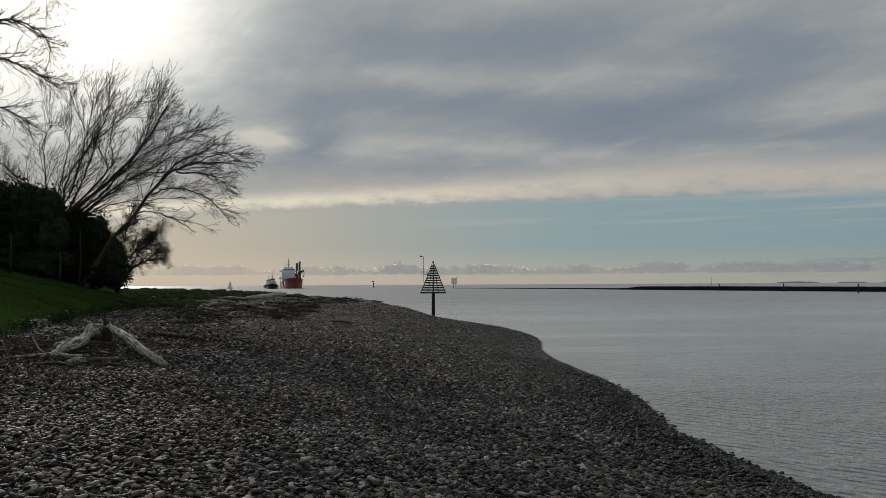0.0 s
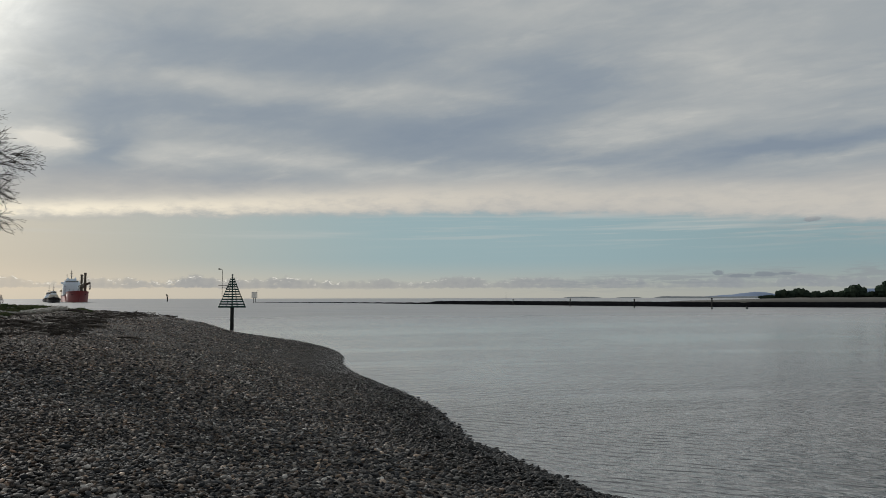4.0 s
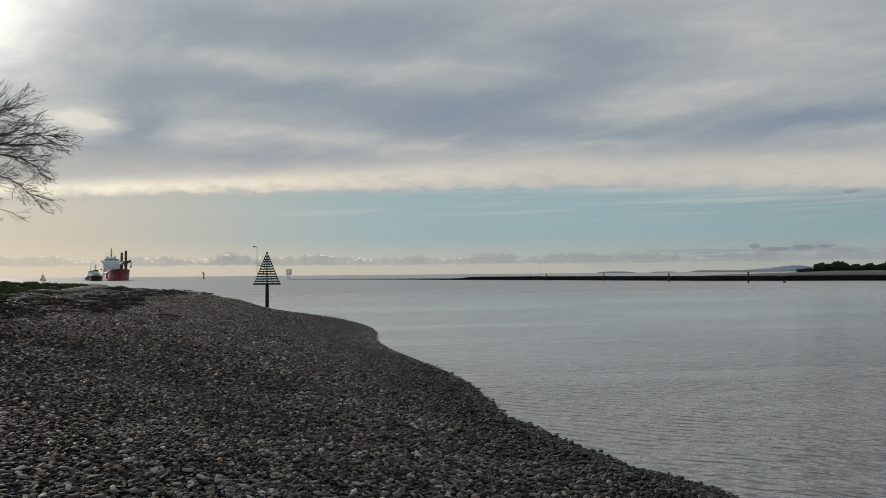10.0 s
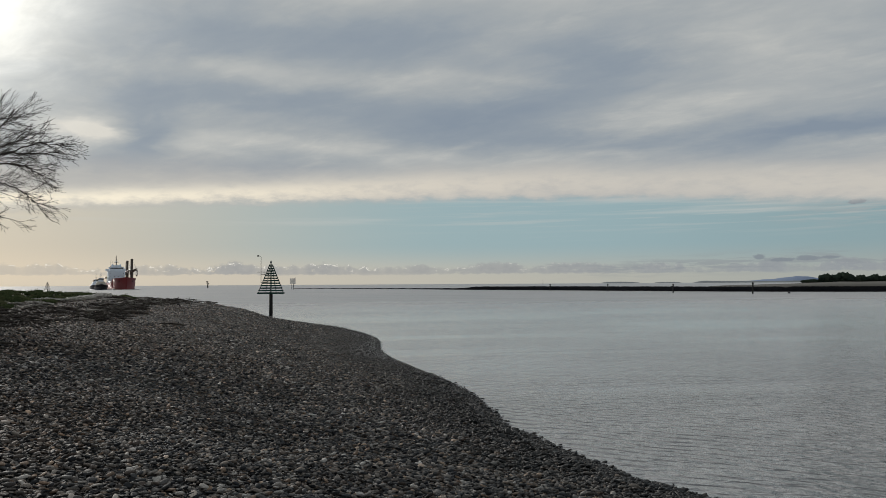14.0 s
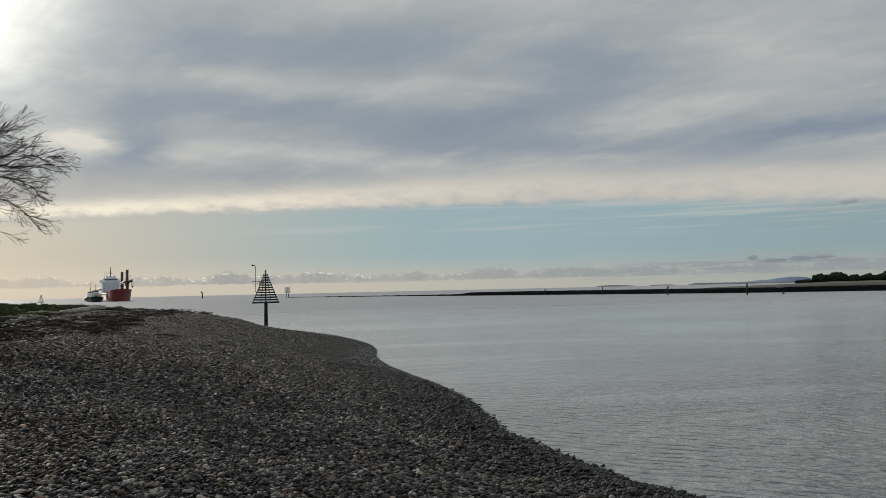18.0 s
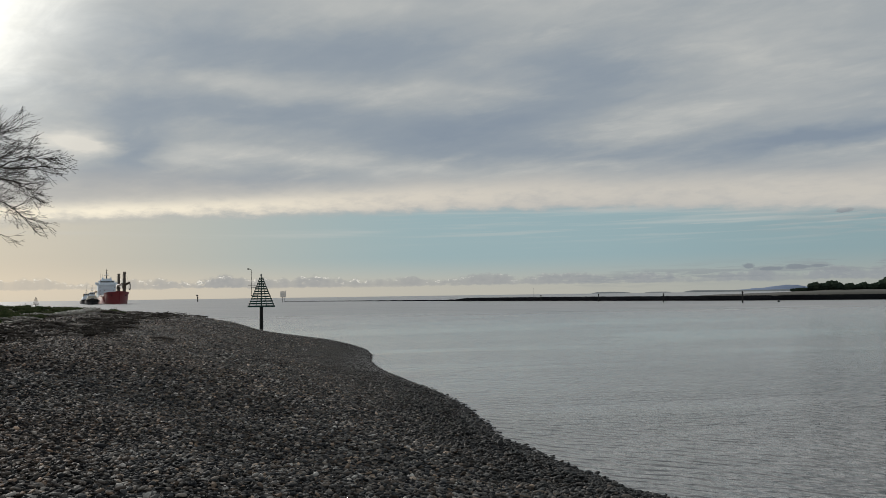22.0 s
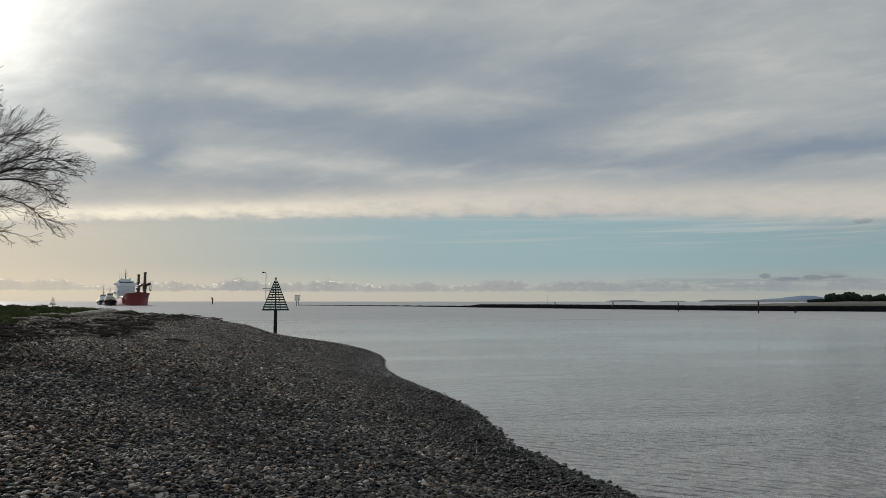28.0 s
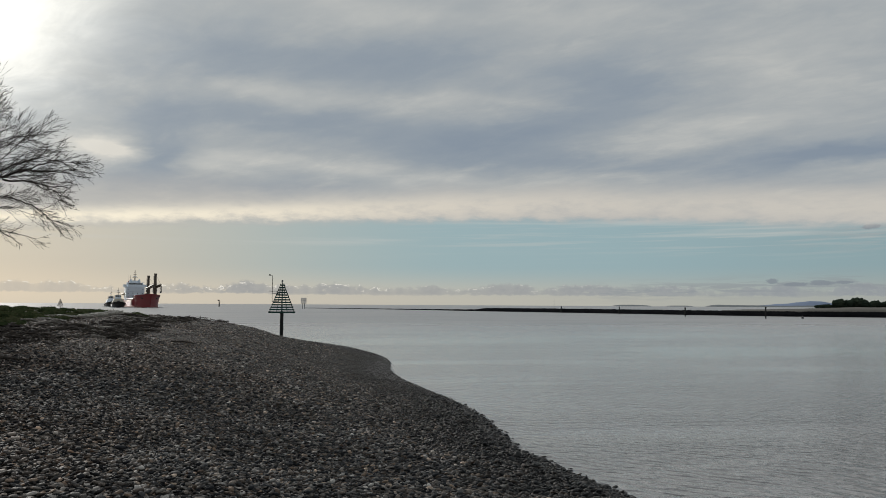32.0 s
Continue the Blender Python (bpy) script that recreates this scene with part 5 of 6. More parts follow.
bare_tree(-13.6, 33.9, "small spreading tree with an airy wind-swept crown of sparse dark leaves", [
    ([(0, 0, 0), (0.1, 0, 0.5), (0.45, 0, 1.0), (1.1, 0, 1.4), (1.6, 0, 1.5), (1.85, 0, 1.55)], 0.12, 16),
    ([(0.2, 0, 0.7), (0.4, 0.1, 1.4), (0.9, 0.2, 2.2), (1.5, 0.2, 2.6)], 0.07, 16),
    ([(0.15, 0, 0.6), (0.0, 0, 1.4), (0.15, 0, 2.3), (0.5, 0, 3.1)], 0.07, 16),
    ([(0.45, 0, 1.0), (1.0, -0.3, 1.8), (1.4, -0.4, 2.1), (1.65, -0.4, 2.2)], 0.05, 14),
    ([(0.05, 0.1, 0.9), (-0.4, 0.2, 1.5), (-0.7, 0.2, 2.2)], 0.05, 11)], 6, 0.52, lift=0.2, wind=0.1, crowd=2.4, leaves=34000)
for x, y, h in ((-15.6, 29.2, 1.5), (-16.6, 29.6, 1.9), (-14.2, 30.0, 1.2), (-14.0, 31.2, 2.2)):
    e = thing("sapling", on_ground(x, y), "slim bare stem standing before the evergreens", "tree", "slim stems on the bank")
    Build().tube([(0, 0, 0), (0.06, 0, h * 0.5), (0.02, 0, h)], [0.05, 0.04, 0.02], 6).part("stem", BARK, e, "", True)


# ---- grass, scrub, driftwood ----
def blades(px, py, hgt, width, rng, lean=0.35):
    n = len(px)
    pz = height(px, py)
    a = rng.uniform(0, 2 * np.pi, n)
    h = hgt * rng.uniform(0.5, 1.4, n)
    l = np.stack([np.cos(a + 1.3) * h * lean * rng.random(n), np.sin(a + 1.3) * h * lean * rng.random(n), h], -1)
    w = np.stack([np.cos(a), np.sin(a), 0 * a], -1) * (width + 0 * a)[:, None]
    p = np.stack([px, py, pz - 0.01], -1)
    v = np.stack([p - w, p + w, p + l], 1).reshape(-1, 3)
    return v, np.arange(3 * n).reshape(-1, 3)


def turf():
    rng = np.random.default_rng(12)
    n = 90000
    y = 11 + 29 * rng.random(n) ** 0.8
    x = turf_edge(y) + 0.35 * np.sin(y * 1.3) - rng.random(n) ** 1.3 * 11
    v, f = blades(x, y, 0.035 + 0.025 * (np.sin(x * 2) * np.sin(y * 1.7) > 0.4), 0.006 + 0.0002 * y, rng)
    ob = new("grass", from_arrays("grass", v, f, [GRASS], False))
    tagged(ob, "short green grass on the bank", "grass", kind="stuff")
    m = 900
    y = 11 + 24 * rng.random(m)
    x = turf_edge(y) + rng.normal(0, 0.22, m)
    blobs = [((a, b, ground_z(a, b) + 0.05), (0.14, 0.14, 0.12 + 0.14 * rng.random() ** 2)) for a, b in zip(x[:140], y[:140])]
    v, f = leaf_cloud(blobs, 14000, 0.017, rng)
    ob = new("edge_weeds", from_arrays("edge_weeds", v, f, [EVERGREEN], False))
    tagged(ob, "ragged dark weeds along the turf edge", "weeds", kind="stuff")


def scrub():
    rng = np.random.default_rng(13)

    def spots(n):
        y = 28.5 + 43 * rng.random(n) ** 1.2
        x = y * np.tan(np.radians(rng.uniform(-30, -9.3, n)))
        ok = (inland(x, y) > 11.0) & (x < -9.5 - 0.02 * (y - 32) + 0.16 * np.maximum(y - 46, 0) + 0.4 * np.sin(y * 0.9)) & (np.sin(x * 1.1 + 1) * np.sin(y * 0.7) > -0.75) & ((x > turf_edge(y) - 0.8) | (y > 38))
        return x[ok], y[ok]

    x, y = spots(2600)
    r = rng.uniform(0.09, 0.2, len(x)) + 0.14 * (rng.random(len(x)) ** 5)
    blobs = [((a, b, z + 0.25 * c), (c * 1.3, c * 1.2, c * (0.7 + 0.3 * (c > 0.33)))) for a, b, z, c in zip(x, y, height(x, y), r)]
    v, f = leaf_cloud(blobs, 110000, 0.022, rng)
    v2, f2 = cores(blobs, 0.62, 2)
    ob = new("scrub", from_arrays("scrub", np.concatenate([v, v2]), np.concatenate([f, f2 + len(v)]), [SCRUB], False))
    tagged(ob, "low green and brown scrub on the beach crest", "scrub", kind="stuff")
    x, y = spots(42000)
    v, f = blades(x, y, 0.05 + 0.05 * (np.sin(x * 1.9) * np.sin(y * 1.3 + x) > 0.1), 0.009, rng, 0.7)
    ob = new("rank_grass", from_arrays("rank_grass", v, f, [RANK], False))
    tagged(ob, "rank dull grass on the beach crest", "grass", kind="stuff")


turf()
scrub()


def drift_log(name, pts, radii, mat, label, arms=(), seed=0, sides=11):
    """A knotty log with its broken arms; points are x, y and height over the ground."""
    rr = random.Random(seed)
    x0, y0 = pts[0][:2]
    base = ground_z(x0, y0)
    e = thing(name, pose(x0, y0, base), label, "driftwood", "driftwood on the beach")

    def limb(part_name, pts, radii, n_sides):
        line = [Vector((x - x0, y - y0, ground_z(x, y) - base + h)) for x, y, h in pts]
        dense, rad = [], []
        for i in range(len(line) - 1):
            for k in range(7):
                dense.append(line[i].lerp(line[i + 1], k / 7) + Vector((rr.uniform(-1, 1), rr.uniform(-1, 1), rr.uniform(-1, 1))) * 0.17 * radii[i])
                rad.append((radii[i] + (radii[i + 1] - radii[i]) * k / 7) * rr.uniform(0.88, 1.12))
        dense.append(line[-1])
        rad.append(radii[-1])
        log = Build().tube(dense, rad, n_sides)
        for i, p in enumerate(log.v):
            c = dense[min(i // n_sides, len(dense) - 1)]
            q = Vector(p)
            turn = 2 * math.pi * (i % n_sides) / n_sides
            k = 1 + 0.2 * noise.noise(q * 5.0 + Vector((seed * 3.1, 0, 0))) + 0.2 * noise.noise(Vector((math.cos(turn) * 2.2, math.sin(turn) * 2.2, q.length * 1.5 + seed))) + 0.1 * noise.noise(q * 30.0)
            log.v[i] = tuple(c + (q - c) * k)
        ob = log.part(part_name, mat, e, "", True)
        grain = ob.data.attributes.new("grain", "FLOAT_VECTOR", "POINT")
        turns = [2 * math.pi * (i % n_sides) / n_sides for i in range(len(log.v))]
        grain.data.foreach_set("vector", [c for i, t in enumerate(turns) for c in (math.cos(t) * 2.6, math.sin(t) * 2.6, (i // n_sides) * 0.16 + seed)])

    limb("stem", pts, radii, sides)
    for arm, r in arms:
        limb("broken_arm", arm, r, 7)
    return e


drift_log("driftwood_log", [(-5.43, 12.5, 0.34), (-5.4, 12.35, 0.25), (-5.38, 12.15, 0.17), (-5.39, 11.9, 0.15), (-5.42, 11.65, 0.13), (-5.4, 11.4, 0.1), (-5.4, 11.2, 0.08)], [0.045, 0.06, 0.072, 0.088, 0.08, 0.055, 0.038], BLEACHED,
          "bleached forked driftwood log lying on the shingle", [
              ([(-5.38, 12.25, 0.19), (-5.33, 12.38, 0.25), (-5.26, 12.42, 0.3)], [0.05, 0.044, 0.04]),
              ([(-5.38, 12.08, 0.17), (-5.52, 12.0, 0.15), (-5.62, 11.95, 0.12), (-5.71, 11.9, 0.09)], [0.075, 0.065, 0.045, 0.018]),
              ([(-5.4, 11.28, 0.08), (-5.55, 11.05, 0.07), (-5.68, 10.88, 0.06), (-5.82, 10.7, 0.04)], [0.04, 0.03, 0.022, 0.01]),
              ([(-5.38, 11.35, 0.08), (-5.2, 11.3, 0.07), (-5.04, 11.38, 0.07)], [0.04, 0.038, 0.028])], 1, 18)
drift_log("driftwood_log", [(-5.5, 13.3, 0.34), (-5.24, 13.0, 0.27), (-4.98, 12.7, 0.21), (-4.7, 12.35, 0.16), (-4.3, 11.86, 0.12), (-3.9, 11.4, 0.06)], [0.03, 0.046, 0.056, 0.06, 0.056, 0.05], BLEACHED,
          "bleached straight driftwood log propped on a stump", [([(-4.15, 11.68, 0.12), (-4.12, 11.7, 0.18), (-4.1, 11.7, 0.21)], [0.035, 0.028, 0.015]), ([(-5.0, 12.72, 0.22), (-4.86, 12.7, 0.22), (-4.74, 12.62, 0.2)], [0.04, 0.035, 0.015])], 2, 18)
drift_log("driftwood_branch", [(-5.83, 13.2, 0.42), (-5.7, 13.2, 0.35), (-5.55, 13.2, 0.33), (-5.35, 13.15, 0.3)], [0.014, 0.024, 0.026, 0.02], BLEACHED, "pale crooked branch lying over the stump", [], 7, 7)
drift_log("driftwood_log", [(-5.02, 10.9, 0.05), (-4.94, 11.0, 0.08), (-4.88, 11.1, 0.07)], [0.04, 0.05, 0.04], BLEACHED, "short broken end of pale wood beside the forked log", [], 9, 9)
drift_log("driftwood_branch", [(-6.0, 11.9, 0.18), (-5.72, 11.5, 0.1), (-5.5, 11.25, 0.08)], [0.01, 0.016, 0.013], DRIFT, "thin pale stick leaning on the forked log", [], 10, 6)
drift_log("driftwood_stump", [(-5.46, 13.25, 0.0), (-5.47, 13.22, 0.2), (-5.49, 13.22, 0.42)], [0.12, 0.08, 0.04], LITTER, "dark rotten stump under the logs", [
    ([(-5.47, 13.2, 0.3), (-5.49, 13.2, 0.42), (-5.5, 13.2, 0.5)], [0.05, 0.03, 0.012]), ([(-5.48, 13.2, 0.15), (-5.7, 13.1, 0.15), (-5.95, 13.0, 0.05)], [0.06, 0.05, 0.03])], 3)
rr = random.Random(64)
for i in range(22):
    # dark sticks thrown round the two logs
    x, y = -5.5 + rr.gauss(0, 0.65), 11.6 + rr.gauss(0, 0.8)
    a, ln, r = rr.gauss(0.1, 0.6), rr.uniform(0.3, 0.9), rr.uniform(0.01, 0.026)
    dx, dy = math.cos(a) * ln / 2, math.sin(a) * ln / 2
    drift_log("driftwood_branch", [(x - dx, y - dy, r * 0.8), (x, y + rr.uniform(-0.08, 0.08), r + rr.uniform(0.0, 0.08)), (x + dx, y + dy, r + rr.uniform(0, 0.1))], [r, r * 1.05, r * 0.5], rr.choice((LITTER, LITTER, DRIFT)), "dark broken stick in the tangle round the logs", [], 200 + i, 6)
drift_log("driftwood_log", [(-9.5, 39.2, 0.14), (-9.1, 39.4, 0.2), (-8.7, 39.6, 0.27), (-8.2, 39.8, 0.34), (-7.75, 40.0, 0.4)], [0.06, 0.11, 0.12, 0.11, 0.08], BRIGHTENED, "large pale driftwood log on the beach crest", [([(-8.0, 39.85, 0.28), (-7.85, 39.85, 0.42), (-7.7, 39.9, 0.48)], [0.05, 0.04, 0.02])], 4, 14)
drift_log("driftwood_log", [(-10.9, 39.0, 0.07), (-10.3, 39.2, 0.1), (-9.55, 39.3, 0.1)], [0.05, 0.07, 0.06], BLEACHED, "grey broken log end beside the pale log", [], 5)
drift_log("driftwood_log", [(-9.9, 34.4, 0.06), (-9.5, 34.7, 0.09), (-8.9, 34.9, 0.08)], [0.04, 0.06, 0.05], BLEACHED, "pale slender log beside the scrub", [], 6)
drift_log("driftwood_branch", [(-5.75, 15.75, 0.04), (-5.3, 16.0, 0.06), (-4.8, 16.2, 0.04)], [0.03, 0.035, 0.02], LITTER, "dark slender branch lying on the shingle", [], 11, 7)
drift_log("driftwood_branch", [(-3.9, 27.9, 0.03), (-3.5, 28.1, 0.06), (-3.15, 28.2, 0.03)], [0.02, 0.035, 0.02], LITTER, "small dark branch alone on the shingle", [], 12, 7)
drift_log("driftwood_log", [(-7.6, 49.6, 0.08), (-7.0, 50.2, 0.14), (-6.4, 50.4, 0.1)], [0.06, 0.08, 0.05], DRIFT, "grey curved log on the beach crest", [], 13, 8)
WRACK_Y, WRACK_X = [9, 13, 21, 25.8, 29.7, 37.3, 52.8, 62], [-5.0, -5.2, -6.7, -5.75, -5.85, -6.3, -6.2, -6.8]
rr = random.Random(31)
for i in range(46):
    y = rr.choice((rr.uniform(22, 34), rr.uniform(26, 44), rr.uniform(36, 60)))
    x = float(np.interp(y, WRACK_Y, WRACK_X)) - 0.3 - rr.random() * 3.4
    ln, r = rr.uniform(0.35, 1.15) * (1 + y / 90), rr.uniform(0.018, 0.048) * (1 + y / 90)
    a = rr.gauss(0.1, 0.75)
    dx, dy = math.cos(a) * ln / 2, math.sin(a) * ln / 2
    bend = rr.uniform(-0.15, 0.15) * ln
    arms = [([(x, y + bend, r), (x + dx * 0.3, y + dy * 0.2 + 0.1 * ln, r * 2.2), (x + dx * 0.5, y + dy * 0.2 + 0.25 * ln, r * 2.6)], [r * 0.6, r * 0.5, r * 0.2])] if rr.random() < 0.45 else []
    drift_log("driftwood_log" if r > 0.042 else "driftwood_branch", [(x - dx, y - dy, r * 0.6), (x, y + bend, r * rr.uniform(0.8, 2.2)), (x + dx, y + dy, r * 0.7)], [r * 0.8, r * 1.05, r * 0.6], rr.choice((DRIFT, DRIFT, LITTER, LITTER, LITTER)),
              "weathered grey driftwood on the shingle" if r > 0.042 else "thin weathered branch on the shingle", arms, 40 + i, 7)


rr = random.Random(83)
for i in range(16):
    # heavy dark logs in the drift line
    y = 24 + 34 * (i + rr.random()) / 16
    x = float(np.interp(y, WRACK_Y, WRACK_X)) + rr.uniform(-0.5, 0.4)
    a, ln, r = rr.gauss(0.15, 0.4), rr.uniform(0.6, 1.5), rr.uniform(0.05, 0.09)
    dx, dy = math.cos(a) * ln / 2, math.sin(a) * ln / 2
    knob = [([(x + dx * 0.4, y + dy * 0.4, r), (x + dx * 0.5, y + dy * 0.4, r * 2.6), (x + dx * 0.65, y + dy * 0.4, r * 3.6)], [r * 0.6, r * 0.5, r * 0.25])] if i % 2 else []
    drift_log("driftwood_log", [(x - dx, y - dy, r * 0.5), (x, y + rr.uniform(-0.1, 0.1), r * 0.9), (x + dx, y + dy, r * 0.7)], [r * 0.8, r, r * 0.7], LITTER if i % 3 else DRIFT, "heavy dark waterlogged log in the drift line", knob, 300 + i, 8)
stick = thing("upright_stick", on_ground(-6.15, 57.8), "thin stick standing upright in the drift line", "stick")
Build().tube([(0, 0, -0.1), (0.02, 0, 0.2), (0.0, 0, 0.45)], [0.022, 0.018, 0.012], 6).part("stem", LITTER, stick)


def litter():
    """Dark twigs and bark thrown up in a belt below the turf."""
    rr2 = random.Random(77)
    b, b_pts = Build(), []
    heaps = [(-7.9, 25.2), (-6.8, 22.5), (-8.0, 27.9), (-6.4, 21.6), (-7.2, 29.1), (-6.6, 28.7), (-5.7, 26.0), (-5.4, 26.5), (-5.75, 29.3), (-6.25, 33), (-6.0, 33.8), (-6.2, 36.8), (-6.6, 48.5), (-6.0, 49.5), (-5.6, 52), (-4.9, 55), (-4.4, 57), (-5.9, 31.2), (-7.4, 26.4), (-7.0, 44)]
    for i in range(2700):
        y = 20 + 42 * rr2.random() ** 1.2
        edge = float(np.interp(y, WRACK_Y, WRACK_X))
        belt = rr2.choice((0.0, 0.0, 0.0, 0.0, 1.5))
        x = edge - belt - abs(rr2.gauss(0, 1.0)) * (0.1 + 0.006 * y) + 0.2
        by_logs = i % 3 == 0 or (i % 3 == 1 and i < 900)
        if by_logs:
            x, y = -5.85 + rr2.gauss(0, 0.75), 12.1 + rr2.gauss(0, 1.25)
        high, rise = 0.1, 0.5 if by_logs else 0.22
        if not by_logs and i > 1700:
            hx, hy = heaps[i % len(heaps)]
            x, y, high = hx + rr2.gauss(0, 0.42), hy + rr2.gauss(0, 0.5), 0.2
        ln, a = rr2.uniform(0.08, 0.34) * (1 + y / 80), rr2.uniform(0, math.pi)
        if by_logs:
            ln, high = rr2.uniform(0.05, 0.34), 0.07
        b_pts.append((x, y, ln, a, rr2.uniform(-0.12, rise), (rr2.uniform(0.003, 0.008) if by_logs else rr2.uniform(0.008, 0.024)), rr2.uniform(0.01, high)))
    xs, ys = np.array([p[0] for p in b_pts]), np.array([p[1] for p in b_pts])
    zs = height(xs, ys)
    pale = Build()
    for i, ((x, y, ln, a, up, r, h), z) in enumerate(zip(b_pts, zs)):
        d = Vector((math.cos(a), math.sin(a), up)) * ln * 0.5
        c = Vector((x, y, z + h))
        (pale if i % 11 == 1 else b).tube([c - d, c + Vector((0, 0, ln * 0.04)), c + d], [r, r, r * 0.5], 4, cap=False)
    rng = np.random.default_rng(91)
    n = 11000
    fx, fy = np.r_[-5.8 + rng.normal(0, 0.55, n), -6.1 + rng.normal(0, 0.6, n), -4.9 + rng.normal(0, 0.5, n // 4)], np.r_[11.0 + rng.normal(0, 0.85, n), 13.0 + rng.normal(0, 1.2, n), 9.4 + rng.normal(0, 0.6, n // 4)]
    ok = (fx > turf_edge(fy) - 0.1) & (fy > 7.6)
    fx, fy = fx[ok], fy[ok]
    a, tilt = rng.uniform(0, 6.3, len(fx)), rng.normal(0, 0.45, (len(fx), 2))
    size = 0.01 + 0.024 * rng.random(len(fx)) ** 2
    u = np.stack([np.cos(a), np.sin(a), tilt[:, 0]], -1) * size[:, None]
    w = np.stack([-np.sin(a), np.cos(a), tilt[:, 1]], -1) * (size * rng.uniform(0.3, 0.6, len(fx)))[:, None]
    c = np.stack([fx, fy, height(fx, fy) + rng.uniform(0.03, 0.055, len(fx))], -1)
    k = np.arange(len(fx))[:, None] * 4
    leaves = from_arrays("leaf_litter", np.stack([c - u, c + w, c + u, c - w], 1).reshape(-1, 3), np.concatenate([k + [0, 1, 2], k + [0, 2, 3]]), [DEAD_LEAF], False)
    tagged(new("leaf_litter", leaves), "brown dead leaves and bark flakes lying round the logs", "leaf litter", kind="stuff")
    tagged(new("pale_litter", pale.mesh_quick("pale_litter", DRIFT)), "pale weathered sticks along the strand line", "driftwood litter", kind="stuff")
    ob = new("drift_litter", b.mesh_quick("drift_litter", LITTER))
    tagged(ob, "dark tangle of twigs and bark along the strand line", "driftwood litter", kind="stuff")


litter()


# ---- shingle ----
def field(x0, x1, y0, y1, gap, rng):
    """Jittered places of stones over a rectangle of the beach."""
    nx, ny = int((x1 - x0) / gap), int((y1 - y0) / (gap * 0.87))
    i, j = np.meshgrid(np.arange(nx), np.arange(ny))
    x = x0 + (i + 0.5 * (j % 2)) * gap + rng.normal(0, 0.24 * gap, i.shape)
    y = y0 + j * gap * 0.87 + rng.normal(0, 0.24 * gap, i.shape)
    return x.ravel(), y.ravel()


def stones(px, py, size, rng, level, lift=0.25):
    """Flat rounded stones of many sizes, tilted a little, in one mesh."""
    v0, f0 = icosphere(level)
    v0 = np.sign(v0) * np.abs(v0) ** np.array([0.86, 0.86, 0.68])
    n = len(px)
    pz = height(px, py)
    a = size * np.exp(np.clip(rng.normal(0, 0.33, n), -0.8, 0.5))
    b, c = a * rng.uniform(0.5, 0.88, n), a * rng.uniform(0.15, 0.33, n)
    t, u, w = rng.uniform(0, 2 * np.pi, n), np.clip(rng.normal(0, 0.28, n), -0.7, 0.7), np.clip(rng.normal(0, 0.28, n), -0.7, 0.7)
    ph = rng.uniform(0, 6.3, (n, 3))
    v = v0[None] * (1 + 0.10 * np.sin(v0[None] @ np.array([2.2, 1.1, 0.7]) + ph[:, :1]) + 0.08 * np.sin(v0[None] @ np.array([-1.2, 2.6, 1.4]) + ph[:, 1:2]))[..., None]
    v = v * np.stack([a, b, c], -1)[:, None]
    x, y, z = v[..., 0], v[..., 1], v[..., 2]
    y, z = y * np.cos(u)[:, None] - z * np.sin(u)[:, None], y * np.sin(u)[:, None] + z * np.cos(u)[:, None]
    x, z = x * np.cos(w)[:, None] - z * np.sin(w)[:, None], x * np.sin(w)[:, None] + z * np.cos(w)[:, None]
    x, y = x * np.cos(t)[:, None] - y * np.sin(t)[:, None], x * np.sin(t)[:, None] + y * np.cos(t)[:, None]
    up = c * (lift + rng.uniform(-2.2, 2.0, n))
    up = np.where(pz < 0.05, np.minimum(up, 0.2 * c), up)
    v = np.stack([x + px[:, None], y + py[:, None], z + (pz + up)[:, None]], -1)
    f = f0[None] + (np.arange(n) * len(v0))[:, None, None]
    return v.reshape(-1, 3), f.reshape(-1, 3)


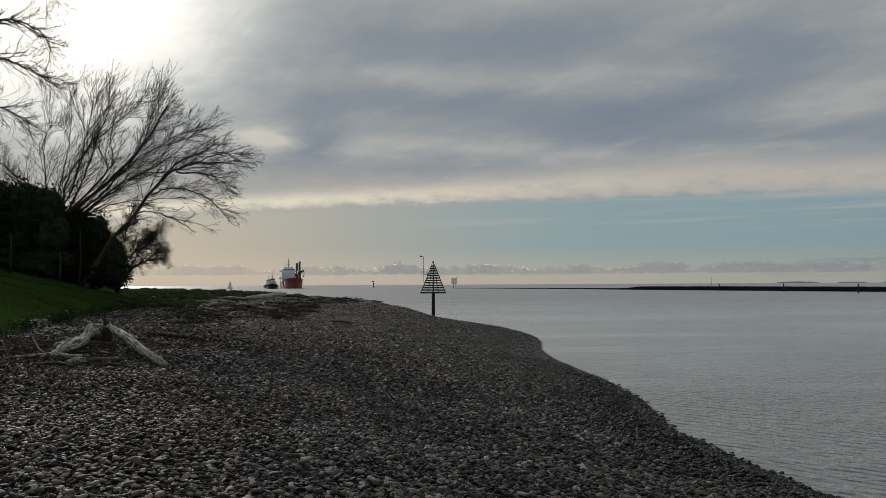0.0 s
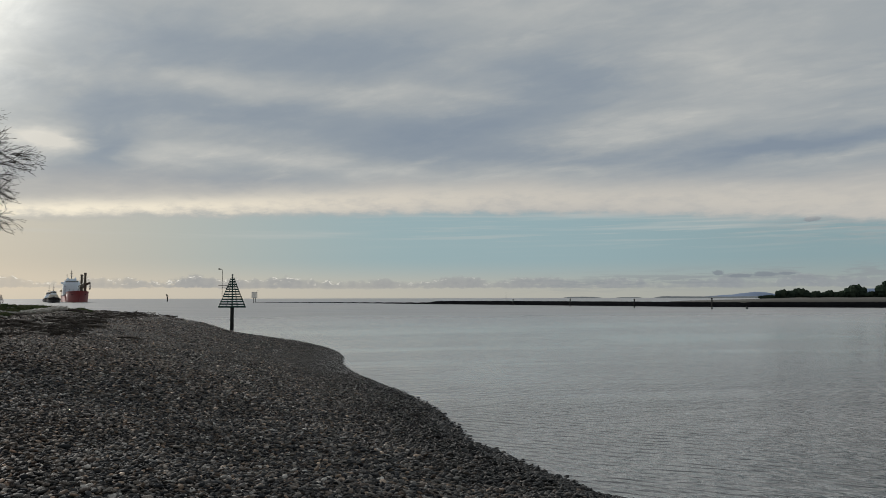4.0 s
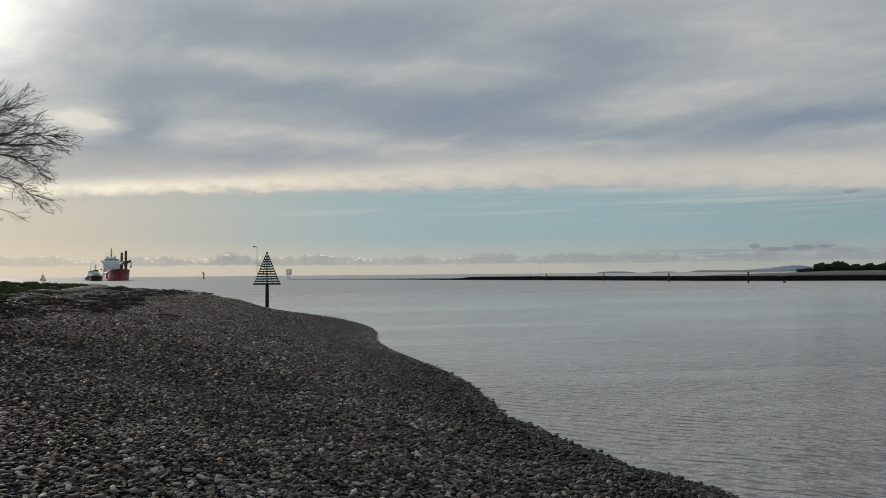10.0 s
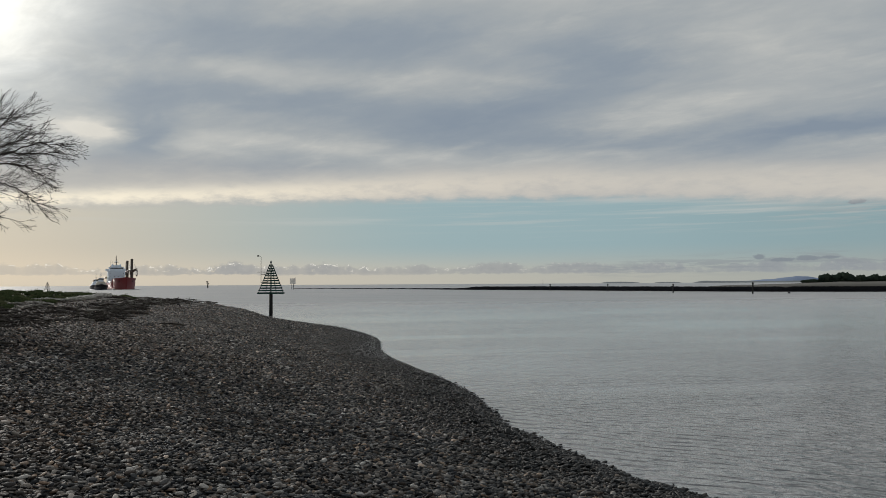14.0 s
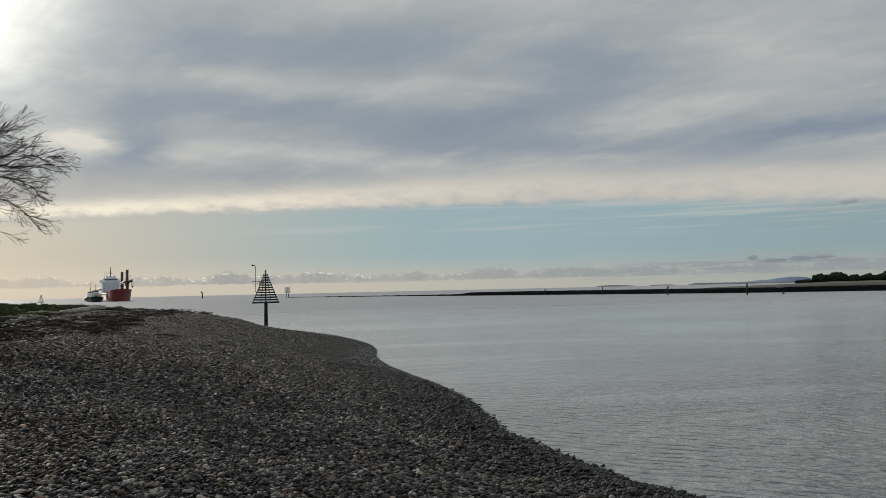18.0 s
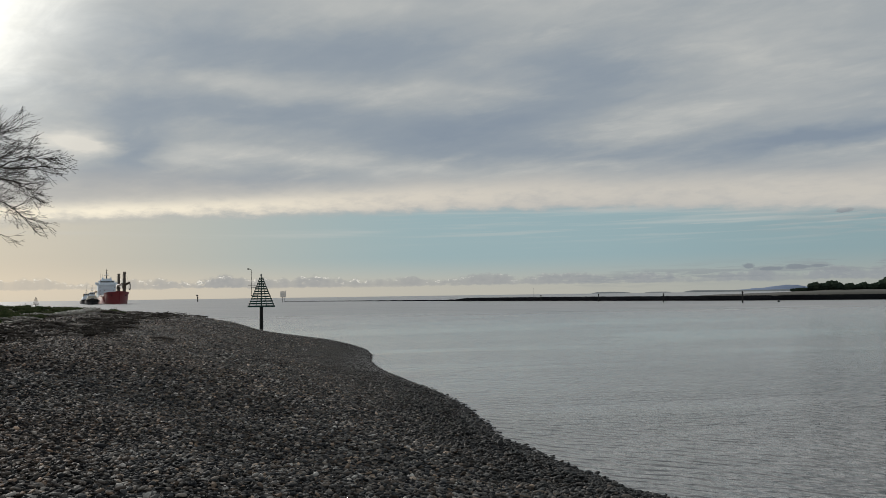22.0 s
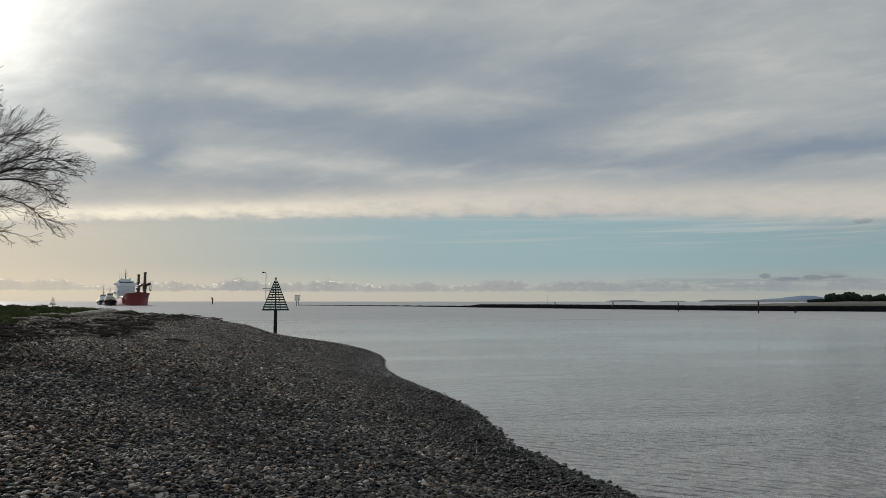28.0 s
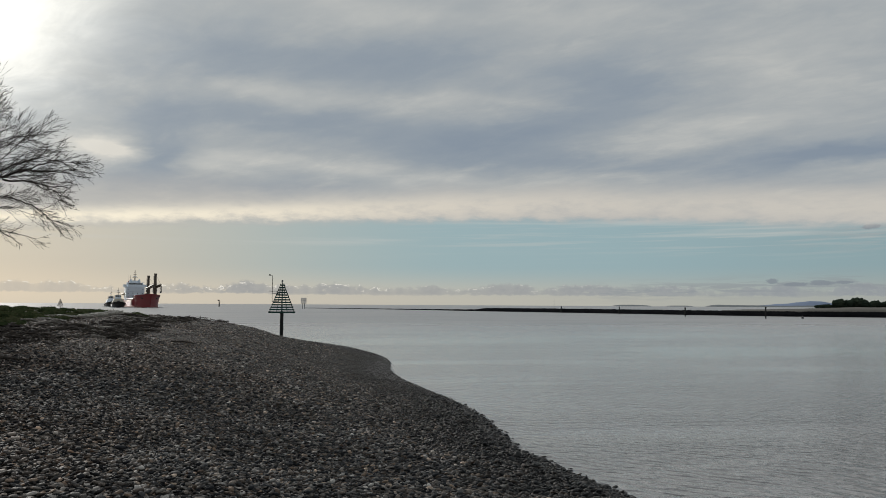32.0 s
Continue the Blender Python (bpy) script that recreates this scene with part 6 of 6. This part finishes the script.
def shingle():
    rng = np.random.default_rng(55)
    parts_box = (-0.35, 0.4, 5.7, 6.3)

    def pick(x, y, lo, hi, az0=-31.5, az1=37):
        d, a, s = np.hypot(x, y), np.degrees(np.arctan2(x, y)), inland(x, y)
        inside = (x > parts_box[0]) & (x < parts_box[1]) & (y > parts_box[2]) & (y < parts_box[3])
        ok = (d >= lo) & (d < hi) & (a > az0) & (a < az1) & (s > -0.42) & (x > turf_edge(y) + 0.1) & ~inside
        tangle = ((x + 5.95) / 1.05) ** 2 + ((y - 12.2) / 2.1) ** 2 < 1
        ok &= ~(tangle & (rng.random(len(x)) < 0.72))
        ok &= (s > 0.05) | (rng.random(len(x)) < np.clip(0.9 + s * 2.6, 0.02, 1))
        return x[ok], y[ok]

    groups = []
    x, y = pick(*field(-6, 6, 4.5, 8.2, 0.038, rng), 5.2, 7.8)
    size = 0.0242 * (1 + 0.42 * np.clip((x + 0.5) / 3, 0, 1))
    front = np.hypot(x, y) < 6.6
    groups.append(stones(x[front], y[front], size[front], rng, 2, 1.6))
    groups.append(stones(x[~front], y[~front], size[~front], rng, 1, 1.6))
    k = rng.random(len(x)) < 0.012
    groups.append(stones(x[k], y[k], 0.036, rng, 2, 0.9))
    x, y = pick(*field(-9, 6.5, 6, 14, 0.0365, rng), 7.8, 13.2)
    groups.append(stones(x, y, 0.0225 * (1 + 0.5 * np.clip((x + 0.5) / 3, 0, 1)), rng, 1, 1.6))
    k = rng.random(len(x)) < 0.008
    groups.append(stones(x[k], y[k], 0.036, rng, 2, 0.9))
    x, y = pick(*field(-12, 6.5, 11, 21, 0.052, rng), 13.2, 19.5)
    groups.append(stones(x, y, 0.029, rng, 1, 1.4))
    x, y = pick(*field(-12, 6.5, 17, 30, 0.06, rng), 19.5, 28)
    groups.append(stones(x, y, 0.034, rng, 0, 1.0))
    x, y = pick(*field(-12, 6, 25, 48, 0.085, rng), 28, 46)
    groups.append(stones(x, y, 0.036, rng, 0, 0.6))
    x, y = pick(*field(-12, 6, 40, 76, 0.14, rng), 46, 76)
    groups.append(stones(x, y, 0.045, rng, 0, 0.4))
    # larger dark cobbles along the water
    y = 6.5 + 17 * rng.random(1500) ** 1.15
    x = np.interp(y, SHORE_Y, SHORE_X) + 0.12 - np.abs(rng.normal(0, 0.62, 1500))
    groups.append(stones(x, y, 0.047, rng, 2, 0.9))
    # stones that stand out of the shallows
    y = rng.uniform(9, 24, 60)
    x = np.interp(y, SHORE_Y, SHORE_X) + np.abs(rng.normal(0, 0.08, 60)) + 0.01
    v, f = stones(x, y, 0.05, rng, 2, 0.4)
    k = len(v) // 60
    v[:, 2] -= np.repeat(v[:, 2].reshape(60, k).mean(1) + 0.008, k)
    groups.append((v, f))
    for v, f in groups:
        ob = new("shingle_stones", from_arrays("shingle_stones", v, f, [STONE_MANY], True))
        tagged(ob, "grey and brown rounded river stones", "stones", kind="stuff")
    # a patch of single stones where the beach is nearest
    x, y = field(*parts_box, 0.041, rng)
    x, y = x[:320], y[:320]
    v0, f0 = icosphere(2)
    v0 = np.sign(v0) * np.abs(v0) ** np.array([0.86, 0.86, 0.68])
    shapes = []
    for _ in range(14):
        ph = rng.uniform(0, 6.3, 2)
        v = v0 * (1 + 0.1 * np.sin(v0 @ np.array([2.2, 1.1, 0.7]) + ph[0]) + 0.08 * np.sin(v0 @ np.array([-1.2, 2.6, 1.4]) + ph[1]))[:, None]
        shapes.append(from_arrays("stone", v * [0.027, 0.027 * rng.uniform(0.55, 0.88), 0.027 * rng.uniform(0.22, 0.44)], f0, [STONE], True))
    for a, b, z in zip(x, y, height(x, y)):
        ob = new("stone", shapes[rng.integers(14)])
        ob.parent = ground
        ob.matrix_basis = pose(a, b, z + 0.014 + 0.014 * rng.random(), rng.normal(0, 18), rng.normal(0, 18), rng.uniform(0, 360)) @ Matrix.Scale(float(np.exp(rng.normal(0, 0.28))), 4)


shingle()


# ---- what moves ----
def vessel_rows(rows, turn):
    """Rows of seconds, bearing and distance of the stem; turn: degrees off the line to the beach, at start and end."""
    out = []
    for t, az, d in rows:
        p = polar(az, d)
        out.append((t, pose(p.x, p.y, 0, 0, 0, 180 - az + turn[0] + (turn[1] - turn[0]) * t / 32)))
    return out


def motions():
    walk(SHIP, vessel_rows([(0, -10.38, 583), (8, -10.19, 560), (16, -9.99, 534), (24, -9.74, 506), (29, -9.47, 488), (32, -9.31, 478)], (3.3, 6.9)))
    walk(TUG_NEAR, vessel_rows([(0, -11.86, 560), (8, -11.64, 545), (16, -11.52, 530), (24, -11.37, 515), (32, -11.23, 498)], (1.0, 3.0)))
    walk(TUG_FAR, vessel_rows([(0, -12.06, 670), (8, -11.89, 655), (16, -11.79, 638), (24, -11.71, 615), (32, -11.64, 590)], (4.0, 5.0)))
    walk(water, [(0, pose(0, 0, 0)), (16, pose(-1.8, -2.4, 0)), (32, pose(-3.6, -4.8, 0))])


motions()
